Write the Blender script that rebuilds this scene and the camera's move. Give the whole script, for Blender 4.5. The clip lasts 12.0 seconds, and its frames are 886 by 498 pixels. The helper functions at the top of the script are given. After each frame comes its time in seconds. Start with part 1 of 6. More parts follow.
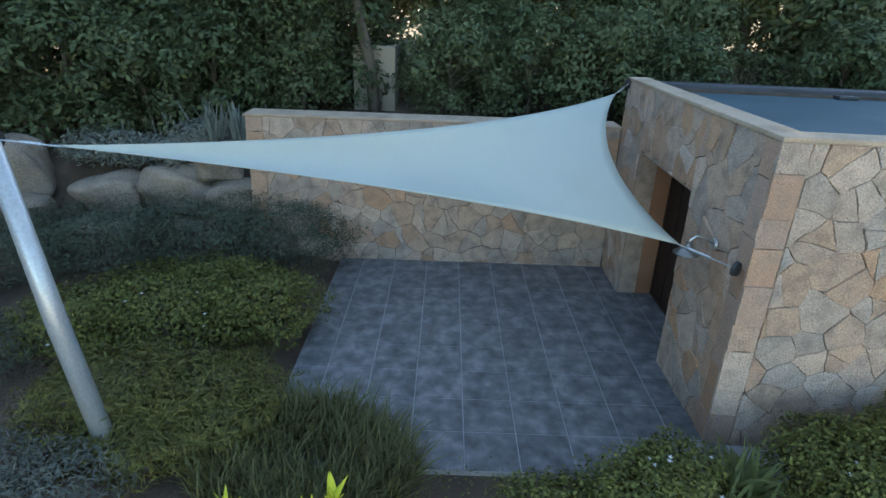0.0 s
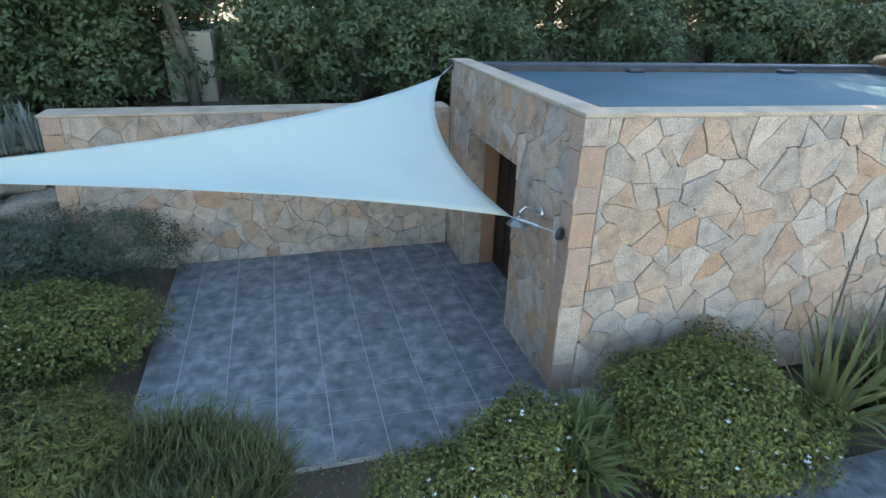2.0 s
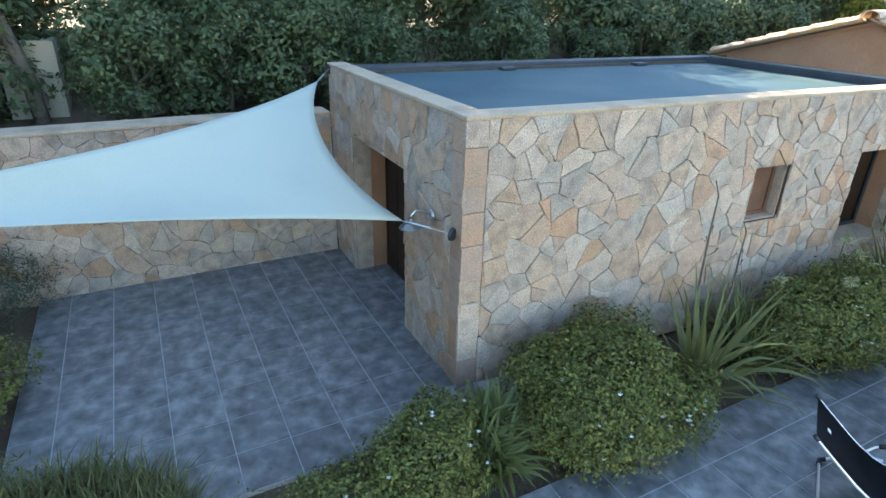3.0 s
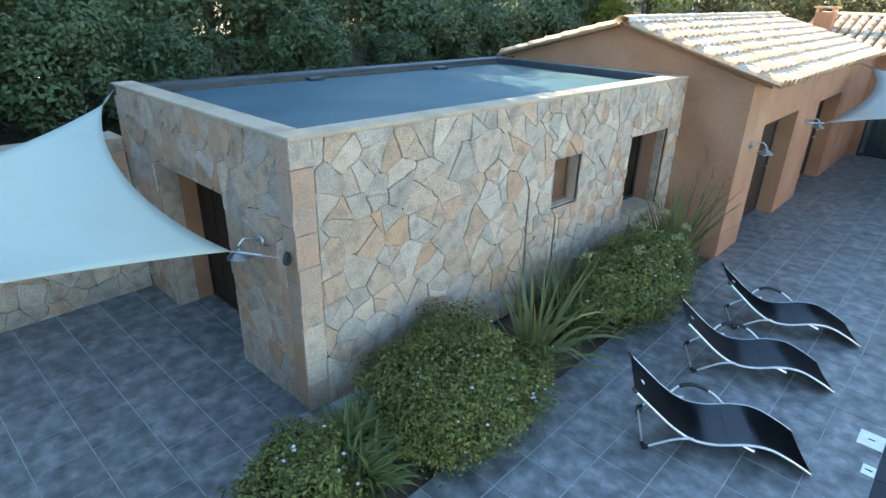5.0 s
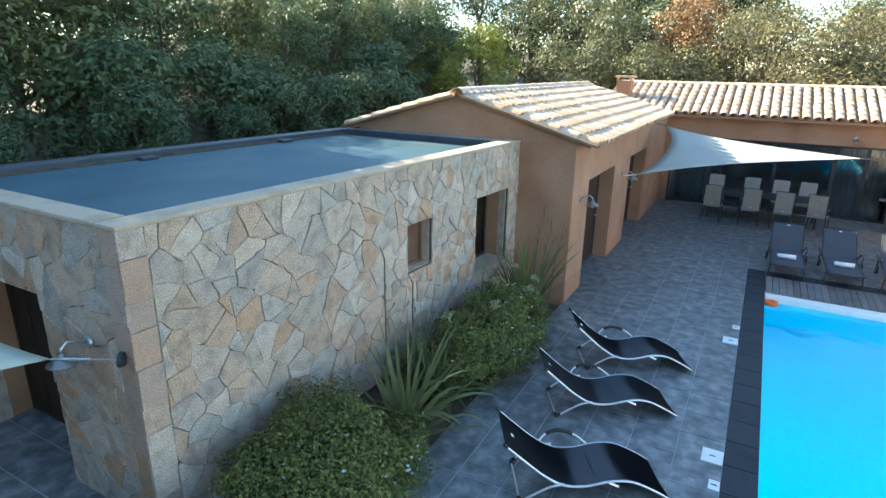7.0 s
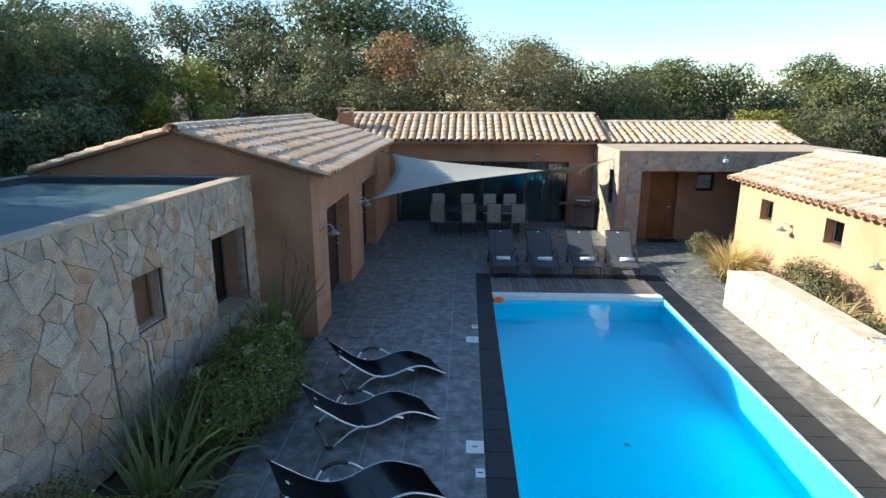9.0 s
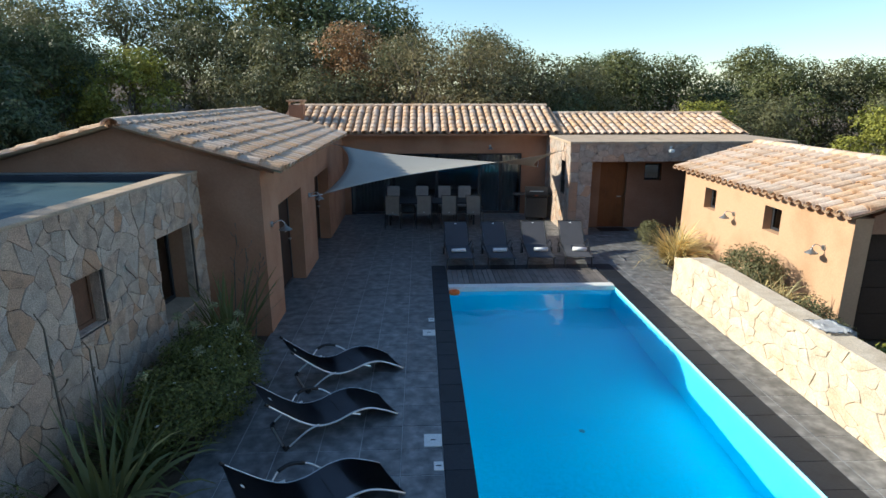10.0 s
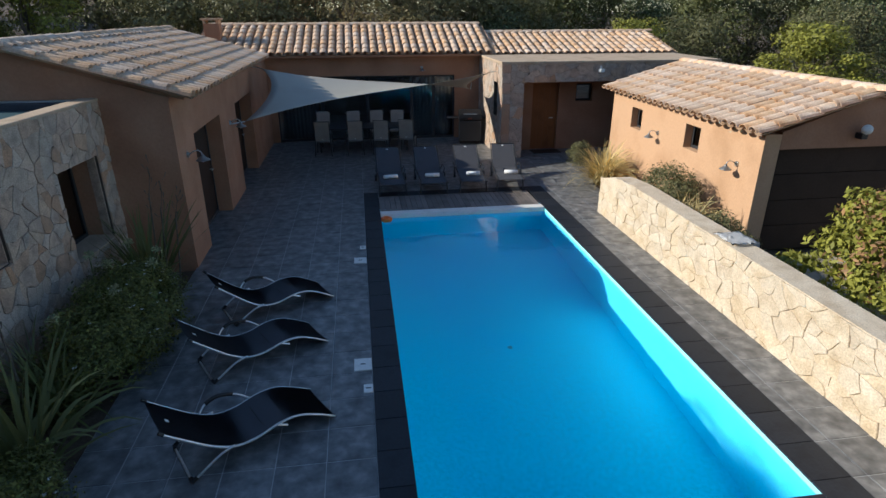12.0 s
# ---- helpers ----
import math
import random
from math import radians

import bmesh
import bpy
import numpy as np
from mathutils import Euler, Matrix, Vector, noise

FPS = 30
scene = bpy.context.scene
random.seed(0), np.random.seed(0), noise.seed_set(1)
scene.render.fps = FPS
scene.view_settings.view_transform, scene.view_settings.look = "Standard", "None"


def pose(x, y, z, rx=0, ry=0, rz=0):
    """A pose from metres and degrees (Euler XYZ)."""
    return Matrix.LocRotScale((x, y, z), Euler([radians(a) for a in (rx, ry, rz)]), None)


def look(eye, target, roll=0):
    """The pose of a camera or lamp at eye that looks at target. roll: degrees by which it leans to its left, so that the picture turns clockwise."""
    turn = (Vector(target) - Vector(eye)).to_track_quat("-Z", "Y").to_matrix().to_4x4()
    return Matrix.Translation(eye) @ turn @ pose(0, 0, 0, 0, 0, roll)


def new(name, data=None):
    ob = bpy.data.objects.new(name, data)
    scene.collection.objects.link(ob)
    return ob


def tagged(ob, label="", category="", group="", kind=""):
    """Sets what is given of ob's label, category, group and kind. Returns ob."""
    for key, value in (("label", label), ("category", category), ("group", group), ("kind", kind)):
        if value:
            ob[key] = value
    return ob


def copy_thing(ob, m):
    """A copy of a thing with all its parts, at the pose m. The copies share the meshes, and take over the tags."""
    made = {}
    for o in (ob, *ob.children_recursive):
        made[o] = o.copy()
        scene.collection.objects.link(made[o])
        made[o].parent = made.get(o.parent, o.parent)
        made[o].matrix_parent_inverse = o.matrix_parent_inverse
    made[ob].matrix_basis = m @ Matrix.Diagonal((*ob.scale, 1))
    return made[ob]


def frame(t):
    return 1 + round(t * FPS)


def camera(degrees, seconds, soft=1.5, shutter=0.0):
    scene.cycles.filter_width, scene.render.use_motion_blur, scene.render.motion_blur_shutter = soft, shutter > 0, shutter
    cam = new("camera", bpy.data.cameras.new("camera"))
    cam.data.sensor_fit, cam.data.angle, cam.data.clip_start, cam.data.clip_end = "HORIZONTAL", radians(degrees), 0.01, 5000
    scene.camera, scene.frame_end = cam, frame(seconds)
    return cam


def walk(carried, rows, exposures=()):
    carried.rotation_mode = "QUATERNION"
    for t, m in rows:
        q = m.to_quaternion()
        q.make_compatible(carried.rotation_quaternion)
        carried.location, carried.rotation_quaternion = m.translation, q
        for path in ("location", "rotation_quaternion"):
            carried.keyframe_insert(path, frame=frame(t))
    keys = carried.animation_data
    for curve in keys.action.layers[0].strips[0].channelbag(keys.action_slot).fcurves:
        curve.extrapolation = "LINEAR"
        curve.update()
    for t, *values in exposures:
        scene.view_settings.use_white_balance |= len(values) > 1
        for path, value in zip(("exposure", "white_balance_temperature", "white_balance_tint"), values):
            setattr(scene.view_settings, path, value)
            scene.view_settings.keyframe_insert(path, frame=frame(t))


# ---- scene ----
cam = camera(75.4, 12.0)

PATH = [
    (0, look((4.291, -2.52, 3.698), (2.448, -2.516, 2.923), 2.1)),
    (0.5, look((4.305, -2.539, 3.717), (2.489, -2.387, 2.895), 2.2)),
    (1, look((4.323, -2.506, 3.73), (2.526, -2.217, 2.901), 2.0)),
    (1.5, look((4.334, -2.487, 3.766), (2.558, -2.079, 2.941), 2.0)),
    (2, look((4.339, -2.481, 3.814), (2.591, -1.97, 2.988), 1.9)),
    (2.5, look((4.331, -2.509, 3.845), (2.629, -1.854, 3.025), 1.8)),
    (3, look((4.308, -2.496, 3.904), (2.702, -1.64, 3.076), 1.4)),
    (5, look((4.197, -2.574, 4.045), (2.956, -1.236, 3.227), 1.4)),
    (5.5, look((4.189, -2.553, 4.069), (3.047, -1.129, 3.25), 1.5)),
    (6, look((4.191, -2.527, 4.084), (3.113, -1.038, 3.296), 1.4)),
    (6.5, look((4.213, -2.51, 4.111), (3.184, -0.945, 3.411), 1.3)),
    (7, look((4.22, -2.499, 4.115), (3.312, -0.824, 3.508), 1.0)),
    (7.5, look((4.209, -2.49, 4.065), (3.474, -0.704, 3.547), 0.7)),
    (9.5, look((4.165, -2.481, 4.107), (4.211, -0.545, 3.605), 0.1)),
    (10, look((4.206, -2.465, 4.123), (4.28, -0.536, 3.6), -0.0)),
    (10.5, look((4.271, -2.443, 4.128), (4.358, -0.532, 3.545), -0.1)),
    (11, look((4.342, -2.424, 4.128), (4.445, -0.538, 3.468), -0.0)),
    (11.5, look((4.396, -2.421, 4.121), (4.581, -0.567, 3.395), -0.1)),
    (12, look((4.452, -2.458, 4.106), (4.714, -0.628, 3.34), -0.1)),
]
walk(cam, PATH, exposures=[(0.0, 2.2, 6950, 5), (1.0, 2.6, 6900, 5), (2.5, 2.68, 6800, 4), (5.5, 2.6, 6300, -3), (7.0, 2.3, 6150, -3), (7.5, 2.02, 6100, -2), (9.5, 0.9, 5800, 1), (12.0, 0.25, 5800, 5)])

# ---------------------------------------------------------------- light
SUN_EL, SUN_AZ = 26.0, 7.0          # degrees: height of the sun; swing from -x towards +y
to_sun = Vector((-math.cos(radians(SUN_EL)) * math.cos(radians(SUN_AZ)),
                 math.cos(radians(SUN_EL)) * math.sin(radians(SUN_AZ)), math.sin(radians(SUN_EL))))
world = bpy.data.worlds.new("sky")
world.use_nodes = True
scene.world = world
sky = world.node_tree.nodes.new("ShaderNodeTexSky")
sky.sky_type, sky.sun_disc = "NISHITA", False
sky.sun_elevation = radians(SUN_EL)
sky.sun_rotation = math.atan2(to_sun.x, to_sun.y)
sky.air_density, sky.dust_density, sky.ozone_density = 1.0, 0.25, 1.5
background = world.node_tree.nodes["Background"]
world.node_tree.links.new(sky.outputs[0], background.inputs[0])
background.inputs[1].default_value = 0.115
sun = new("sun", bpy.data.lights.new("sun", "SUN"))
sun.data.energy, sun.data.angle, sun.data.color = 5.0, radians(0.53), (1.0, 0.86, 0.68)
sun.matrix_world = look(to_sun * 60, (0, 0, 0))


# ---------------------------------------------------------------- materials
def mat(name, col, col2=None, rough=0.8, scale=3.0, fine=40.0, bump=0.3, metal=0.0, rnd=0.0, col3=None, spec=0.4,
        bump_dist=0.01, trans=0.0, detail=6.0, space="Object", hue=0.0, grain=0.14):
    """Two scales of noise between colours, bump, and a random tone for each object."""
    m = bpy.data.materials.new(name)
    m.use_nodes = True
    nt = m.node_tree
    N, L = nt.nodes, nt.links
    b = N["Principled BSDF"]
    tc = N.new("ShaderNodeTexCoord")
    if space == "World":
        geo = N.new("ShaderNodeNewGeometry")
        src = geo.outputs["Position"]
    else:
        src = tc.outputs["Object"]
    n1 = N.new("ShaderNodeTexNoise")
    n1.inputs["Scale"].default_value, n1.inputs["Detail"].default_value = scale, detail
    n2 = N.new("ShaderNodeTexNoise")
    n2.inputs["Scale"].default_value, n2.inputs["Detail"].default_value = fine, 4.0
    L.new(src, n1.inputs["Vector"])
    L.new(src, n2.inputs["Vector"])
    ramp = N.new("ShaderNodeValToRGB")
    c2 = col2 or tuple(c * 0.7 for c in col)
    c3 = col3 or col
    ramp.color_ramp.elements[0].position, ramp.color_ramp.elements[1].position = 0.3, 0.7
    ramp.color_ramp.elements[0].color = (*c2, 1)
    ramp.color_ramp.elements[1].color = (*c3, 1)
    e = ramp.color_ramp.elements.new(0.5)
    e.color = (*col, 1)
    L.new(n1.outputs[0], ramp.inputs[0])
    mix = N.new("ShaderNodeMixRGB")
    mix.blend_type = "MULTIPLY"
    mix.inputs[0].default_value = 1.0
    r2 = N.new("ShaderNodeMapRange")
    r2.inputs[1].default_value, r2.inputs[2].default_value = 0.3, 0.7
    r2.inputs[3].default_value, r2.inputs[4].default_value = 1 - grain, 1 + grain * 0.8
    L.new(n2.outputs[0], r2.inputs[0])
    L.new(ramp.outputs[0], mix.inputs[1])
    L.new(r2.outputs[0], mix.inputs[2])
    out = mix.outputs[0]
    if rnd:
        oi = N.new("ShaderNodeObjectInfo")
        hsv = N.new("ShaderNodeHueSaturation")
        r3 = N.new("ShaderNodeMapRange")
        r3.inputs[3].default_value, r3.inputs[4].default_value = 1 - rnd, 1 + rnd
        L.new(oi.outputs["Random"], r3.inputs[0])
        L.new(r3.outputs[0], hsv.inputs["Value"])
        if hue:
            wn = N.new("ShaderNodeTexWhiteNoise")
            wn.noise_dimensions = "1D"
            L.new(oi.outputs["Random"], wn.inputs["W"])
            r4 = N.new("ShaderNodeMapRange")
            r4.inputs[3].default_value, r4.inputs[4].default_value = 1 - hue, 1 + hue
            L.new(wn.outputs[0], r4.inputs[0])
            L.new(r4.outputs[0], hsv.inputs["Saturation"])
        L.new(out, hsv.inputs["Color"])
        out = hsv.outputs[0]
    L.new(out, b.inputs["Base Color"])
    b.inputs["Roughness"].default_value, b.inputs["Metallic"].default_value = rough, metal
    b.inputs["Specular IOR Level"].default_value = spec
    if trans:
        b.inputs["Transmission Weight"].default_value = trans
    if bump:
        bp = N.new("ShaderNodeBump")
        bp.inputs["Strength"].default_value, bp.inputs["Distance"].default_value = bump, bump_dist
        L.new(n2.outputs[0], bp.inputs["Height"])
        L.new(bp.outputs[0], b.inputs["Normal"])
    return m


def leafmat(name, col, var=0.35, trans=0.25, rough=0.5):
    """Leaves: a tone for each island, with some light passing through."""
    m = bpy.data.materials.new(name)
    m.use_nodes = True
    N, L = m.node_tree.nodes, m.node_tree.links
    b = N["Principled BSDF"]
    geo = N.new("ShaderNodeNewGeometry")
    ramp = N.new("ShaderNodeValToRGB")
    ramp.color_ramp.elements[0].color = (*[c * (1 - var) for c in col], 1)
    ramp.color_ramp.elements[1].color = (col[0] * (1 + var * 1.3), col[1] * (1 + var), col[2] * (1 + var * 0.5), 1)
    L.new(geo.outputs["Random Per Island"], ramp.inputs[0])
    L.new(ramp.outputs[0], b.inputs["Base Color"])
    b.inputs["Roughness"].default_value = rough
    b.inputs["Specular IOR Level"].default_value = 0.28
    tr = N.new("ShaderNodeBsdfTranslucent")
    L.new(ramp.outputs[0], tr.inputs["Color"])
    mx = N.new("ShaderNodeMixShader")
    mx.inputs[0].default_value = trans
    L.new(b.outputs[0], mx.inputs[1])
    L.new(tr.outputs[0], mx.inputs[2])
    L.new(mx.outputs[0], N["Material Output"].inputs["Surface"])
    return m


M = {}
M["stone"] = mat("granite_stone", (0.49, 0.366, 0.282), (0.33, 0.25, 0.20), col3=(0.57, 0.425, 0.32), rough=0.9, scale=6.5, fine=70, bump=1.0, bump_dist=0.018, rnd=0.10, hue=0.16, space="World", grain=0.3, detail=9.0)
M["stone_rust"] = mat("rusty_granite", (0.50, 0.335, 0.235), (0.38, 0.27, 0.20), col3=(0.53, 0.36, 0.255), rough=0.9, scale=6.5, fine=70, bump=1.0, bump_dist=0.018, rnd=0.10, hue=0.16, space="World", grain=0.3, detail=9.0)
M["stone_grey"] = mat("grey_granite", (0.45, 0.37, 0.31), (0.32, 0.265, 0.22), col3=(0.50, 0.415, 0.345), rough=0.9, scale=6.5, fine=70, bump=1.0, bump_dist=0.018, rnd=0.10, hue=0.16, space="World", grain=0.3, detail=9.0)
M["stone_light"] = mat("light_granite", (0.56, 0.445, 0.36), (0.43, 0.34, 0.27), col3=(0.61, 0.495, 0.405), rough=0.9, scale=6.5, fine=70, bump=1.0, bump_dist=0.018, rnd=0.10, hue=0.16, space="World", grain=0.3, detail=9.0)
M["stone_quoin"] = mat("rust_quoin_granite", (0.49, 0.315, 0.22), (0.39, 0.285, 0.215), rough=0.9, scale=5.5, fine=80, bump=1.0, bump_dist=0.016, rnd=0.09, hue=0.18, space="World", grain=0.26, detail=9.0)
M["stone_pale"] = mat("pale_limestone", (0.60, 0.50, 0.375), (0.49, 0.39, 0.275), col3=(0.66, 0.57, 0.45), rough=0.9, scale=4, fine=45, bump=0.8, bump_dist=0.014, rnd=0.06, hue=0.12, space="World", grain=0.2)
M["mortar"] = mat("mortar", (0.10, 0.08, 0.065), (0.055, 0.045, 0.038), rough=0.95, scale=5, fine=80, bump=0.5, space="World")
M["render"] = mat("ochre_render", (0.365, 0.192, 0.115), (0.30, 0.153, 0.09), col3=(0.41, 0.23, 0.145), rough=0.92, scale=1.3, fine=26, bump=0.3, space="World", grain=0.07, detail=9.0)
# paler copy of the render, paints sunlight into the garage side wall
M["render_sunlit"] = mat("sunlit_garage_render", (0.53, 0.335, 0.205), (0.45, 0.275, 0.16), rough=0.92, scale=1.2, fine=26, bump=0.3, space="World", grain=0.06, detail=9.0)
M["coping_cap"] = mat("cement_cap", (0.47, 0.36, 0.26), (0.36, 0.275, 0.195), rough=0.9, scale=3, fine=50, space="World")
M["roof_felt"] = mat("bitumen_roof", (0.048, 0.100, 0.125), (0.036, 0.076, 0.10), col3=(0.078, 0.12, 0.138), rough=0.6, spec=0.2, scale=0.8, fine=30, bump=0.15, space="World")
M["dark_flash"] = mat("dark_flashing", (0.05, 0.055, 0.07), (0.03, 0.035, 0.045), rough=0.5, scale=2, fine=40, space="World")
M["tile"] = mat("slate_floor_tile", (0.155, 0.158, 0.164), (0.078, 0.080, 0.086), col3=(0.265, 0.264, 0.264), rough=0.42, spec=0.5, scale=5.5, fine=14, bump=0.1, rnd=0.12, space="World")
M["grout"] = mat("grout", (0.40, 0.40, 0.40), (0.30, 0.30, 0.30), rough=0.95, scale=6, fine=60, space="World")
M["coping"] = mat("black_coping", (0.020, 0.023, 0.030), (0.013, 0.015, 0.020), rough=0.5, spec=0.3, scale=4, fine=30, bump=0.12, rnd=0.15, space="World")
M["liner"] = mat("pool_liner", (0.42, 0.94, 1.0), (0.40, 0.92, 1.0), rough=0.6, scale=1.2, fine=20, bump=0.0, space="World")
M["terracotta"] = mat("terracotta", (0.60, 0.425, 0.30), (0.49, 0.31, 0.195), col3=(0.67, 0.52, 0.39), rough=0.85, scale=4, fine=30, bump=0.4, rnd=0.12, hue=0.25, grain=0.2)
M["terra_pan"] = mat("terracotta_pan", (0.46, 0.31, 0.20), (0.34, 0.21, 0.13), rough=0.9, scale=4, fine=30)
M["soil"] = mat("garden_soil", (0.12, 0.085, 0.06), (0.07, 0.05, 0.035), col3=(0.17, 0.13, 0.09), rough=0.95, scale=1.4, fine=30, bump=0.6, bump_dist=0.03, space="World")
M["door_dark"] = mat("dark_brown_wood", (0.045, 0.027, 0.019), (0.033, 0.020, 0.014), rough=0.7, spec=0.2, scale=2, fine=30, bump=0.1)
M["door_wood"] = mat("orange_wood", (0.25, 0.09, 0.028), (0.19, 0.065, 0.02), rough=0.5, scale=2, fine=40, bump=0.1)
M["plank"] = mat("grey_plank", (0.17, 0.15, 0.14), (0.11, 0.10, 0.095), rough=0.7, scale=3, fine=40, rnd=0.25, bump=0.2)
M["sail"] = mat("sail_canvas", (0.43, 0.465, 0.41), (0.40, 0.435, 0.385), rough=0.75, scale=1.0, fine=90, bump=0.06, grain=0.05)
M["sail_grey"] = mat("cream_sail_canvas", (0.37, 0.355, 0.32), (0.34, 0.325, 0.29), rough=0.8, scale=1.0, fine=90, bump=0.06, grain=0.05)
M["steel"] = mat("galvanised_steel", (0.55, 0.58, 0.60), (0.45, 0.48, 0.50), rough=0.35, metal=0.9, scale=6, fine=60, bump=0.03)
M["mast"] = mat("painted_mast", (0.50, 0.54, 0.56), (0.44, 0.48, 0.50), rough=0.35, metal=0.4, scale=2, fine=50, bump=0.02)
M["alu"] = mat("silver_tube", (0.66, 0.67, 0.68), (0.58, 0.6, 0.6), rough=0.3, metal=0.8, scale=6, fine=60, bump=0.02)
M["mesh"] = mat("black_mesh_fabric", (0.080, 0.082, 0.094), (0.066, 0.068, 0.078), rough=0.95, spec=0.15, scale=3, fine=300, bump=0.15)
M["black"] = mat("black_plastic", (0.018, 0.018, 0.02), (0.012, 0.012, 0.014), rough=0.45, scale=5, fine=60, bump=0.05)
M["frame"] = mat("anthracite_frame", (0.035, 0.037, 0.042), (0.028, 0.03, 0.034), rough=0.4, scale=3, fine=60, bump=0.03)
M["white"] = mat("white_plastic", (0.78, 0.78, 0.76), (0.70, 0.70, 0.68), rough=0.4, scale=4, fine=60, bump=0.03)
M["towel"] = mat("white_towel", (0.80, 0.80, 0.80), (0.70, 0.71, 0.73), rough=0.95, scale=12, fine=140, bump=0.6)
M["beige"] = mat("beige_mesh", (0.33, 0.31, 0.28), (0.27, 0.255, 0.235), rough=0.8, scale=3, fine=200, bump=0.2)
M["enamel"] = mat("zinc_shade", (0.22, 0.22, 0.215), (0.16, 0.16, 0.16), rough=0.4, metal=0.5, scale=6, fine=60, bump=0.02)
M["curtain"] = mat("grey_curtain", (0.42, 0.46, 0.50), (0.34, 0.38, 0.42), rough=0.9, scale=2, fine=60)
M["inside"] = mat("inner_wall", (0.30, 0.27, 0.24), (0.26, 0.23, 0.2), rough=0.9, scale=2, fine=30)
M["bark"] = mat("bark", (0.16, 0.13, 0.10), (0.09, 0.07, 0.055), rough=0.95, scale=6, fine=30, bump=0.8, bump_dist=0.03)
M["boulder"] = mat("boulder_granite", (0.29, 0.235, 0.18), (0.19, 0.165, 0.135), col3=(0.38, 0.30, 0.225), rough=0.92, scale=1.5, fine=30, bump=0.8, bump_dist=0.02, space="World", grain=0.25)
# brown window back, darkened to hold the shade of the deep recess
M["shutter"] = mat("shaded_recess_brown", (0.15, 0.075, 0.045), (0.11, 0.055, 0.033), rough=0.7, scale=3, fine=40)
M["ring"] = mat("orange_float", (0.85, 0.18, 0.03), (0.75, 0.14, 0.02), rough=0.45, scale=3, fine=40, bump=0.02)
M["path"] = mat("pale_path", (0.42, 0.36, 0.28), (0.33, 0.28, 0.22), rough=0.95, scale=2, fine=40, space="World")
M["red"] = mat("red_label", (0.16, 0.05, 0.035), (0.12, 0.04, 0.03), rough=0.5, scale=5, fine=40)
M["leaf_hedge"] = leafmat("hedge_leaf", (0.108, 0.142, 0.072))
M["leaf_oak"] = leafmat("oak_leaf", (0.125, 0.14, 0.058))
M["leaf_olive"] = leafmat("olive_leaf", (0.15, 0.155, 0.08), var=0.3)
M["leaf_laurel"] = leafmat("laurel_leaf", (0.085, 0.12, 0.062), var=0.45)
M["leaf_bright"] = leafmat("bright_leaf", (0.25, 0.265, 0.055))
M["leaf_rust"] = leafmat("rust_leaf", (0.30, 0.185, 0.095))
M["leaf_bush"] = leafmat("bush_leaf", (0.142, 0.162, 0.051), var=0.6)
M["leaf_strap"] = leafmat("strap_leaf", (0.125, 0.155, 0.06), var=0.6)
M["leaf_flax"] = leafmat("flax_leaf", (0.13, 0.15, 0.068), var=0.6)
M["leaf_juniper"] = leafmat("juniper_leaf", (0.145, 0.155, 0.050), var=0.55)
M["leaf_rosemary"] = leafmat("rosemary_leaf", (0.082, 0.108, 0.078))
M["leaf_lavender"] = leafmat("lavender_leaf", (0.145, 0.165, 0.15))
M["leaf_grass"] = leafmat("grass_leaf", (0.15, 0.16, 0.075), var=0.5)
M["leaf_silver"] = leafmat("silver_leaf", (0.22, 0.25, 0.23))
M["leaf_yellow"] = leafmat("yellow_leaf", (0.50, 0.55, 0.06))
M["leaf_straw"] = leafmat("straw_leaf", (0.36, 0.33, 0.13), var=0.3)
M["leaf_dry"] = leafmat("dry_leaf", (0.58, 0.50, 0.26), var=0.4)
M["leaf_tan"] = leafmat("tan_leaf", (0.20, 0.18, 0.095), var=0.3)
M["leaf_pale"] = leafmat("pale_umbel", (0.34, 0.36, 0.22), var=0.3)
M["petal"] = leafmat("white_petal", (0.75, 0.75, 0.72), var=0.1, trans=0.1)


def glassmat(name, col, rough=0.02, ior=1.45):
    m = bpy.data.materials.new(name)
    m.use_nodes = True
    b = m.node_tree.nodes["Principled BSDF"]
    b.inputs["Base Color"].default_value = (*col, 1)
    b.inputs["Transmission Weight"].default_value, b.inputs["Roughness"].default_value, b.inputs["IOR"].default_value = 1.0, rough, ior
    return m


M["glass"] = glassmat("window_glass", (0.75, 0.85, 0.9))
M["water"] = glassmat("pool_water", (0.06, 0.46, 1.0), 0.03, 1.33)
_nt = M["water"].node_tree
_n = _nt.nodes.new("ShaderNodeTexNoise")
_n.inputs["Scale"].default_value = 3.0
_g = _nt.nodes.new("ShaderNodeNewGeometry")
_b = _nt.nodes.new("ShaderNodeBump")
_b.inputs["Strength"].default_value, _b.inputs["Distance"].default_value = 0.3, 0.03
_nt.links.new(_g.outputs["Position"], _n.inputs["Vector"])
_nt.links.new(_n.outputs[0], _b.inputs["Height"])
_nt.links.new(_b.outputs[0], _nt.nodes["Principled BSDF"].inputs["Normal"])


# ---------------------------------------------------------------- mesh helpers
def mesh_of(name, verts, faces, material, smooth=False):
    me = bpy.data.meshes.new(name)
    me.from_pydata([tuple(v) for v in verts], [], faces)
    me.materials.append(material)
    if smooth:
        me.polygons.foreach_set("use_smooth", [True] * len(me.polygons))
    me.update()
    return me


def part(name, bm, material, parent=None, label="", smooth=False):
    """Links a bmesh as one mesh object under a thing or a part."""
    me = bpy.data.meshes.new(name)
    bm.to_mesh(me)
    bm.free()
    me.materials.append(material)
    if smooth:
        me.polygons.foreach_set("use_smooth", [True] * len(me.polygons))
    ob = new(name, me)
    if parent:
        ob.parent = parent
    if label:
        ob["label"] = label
    return ob


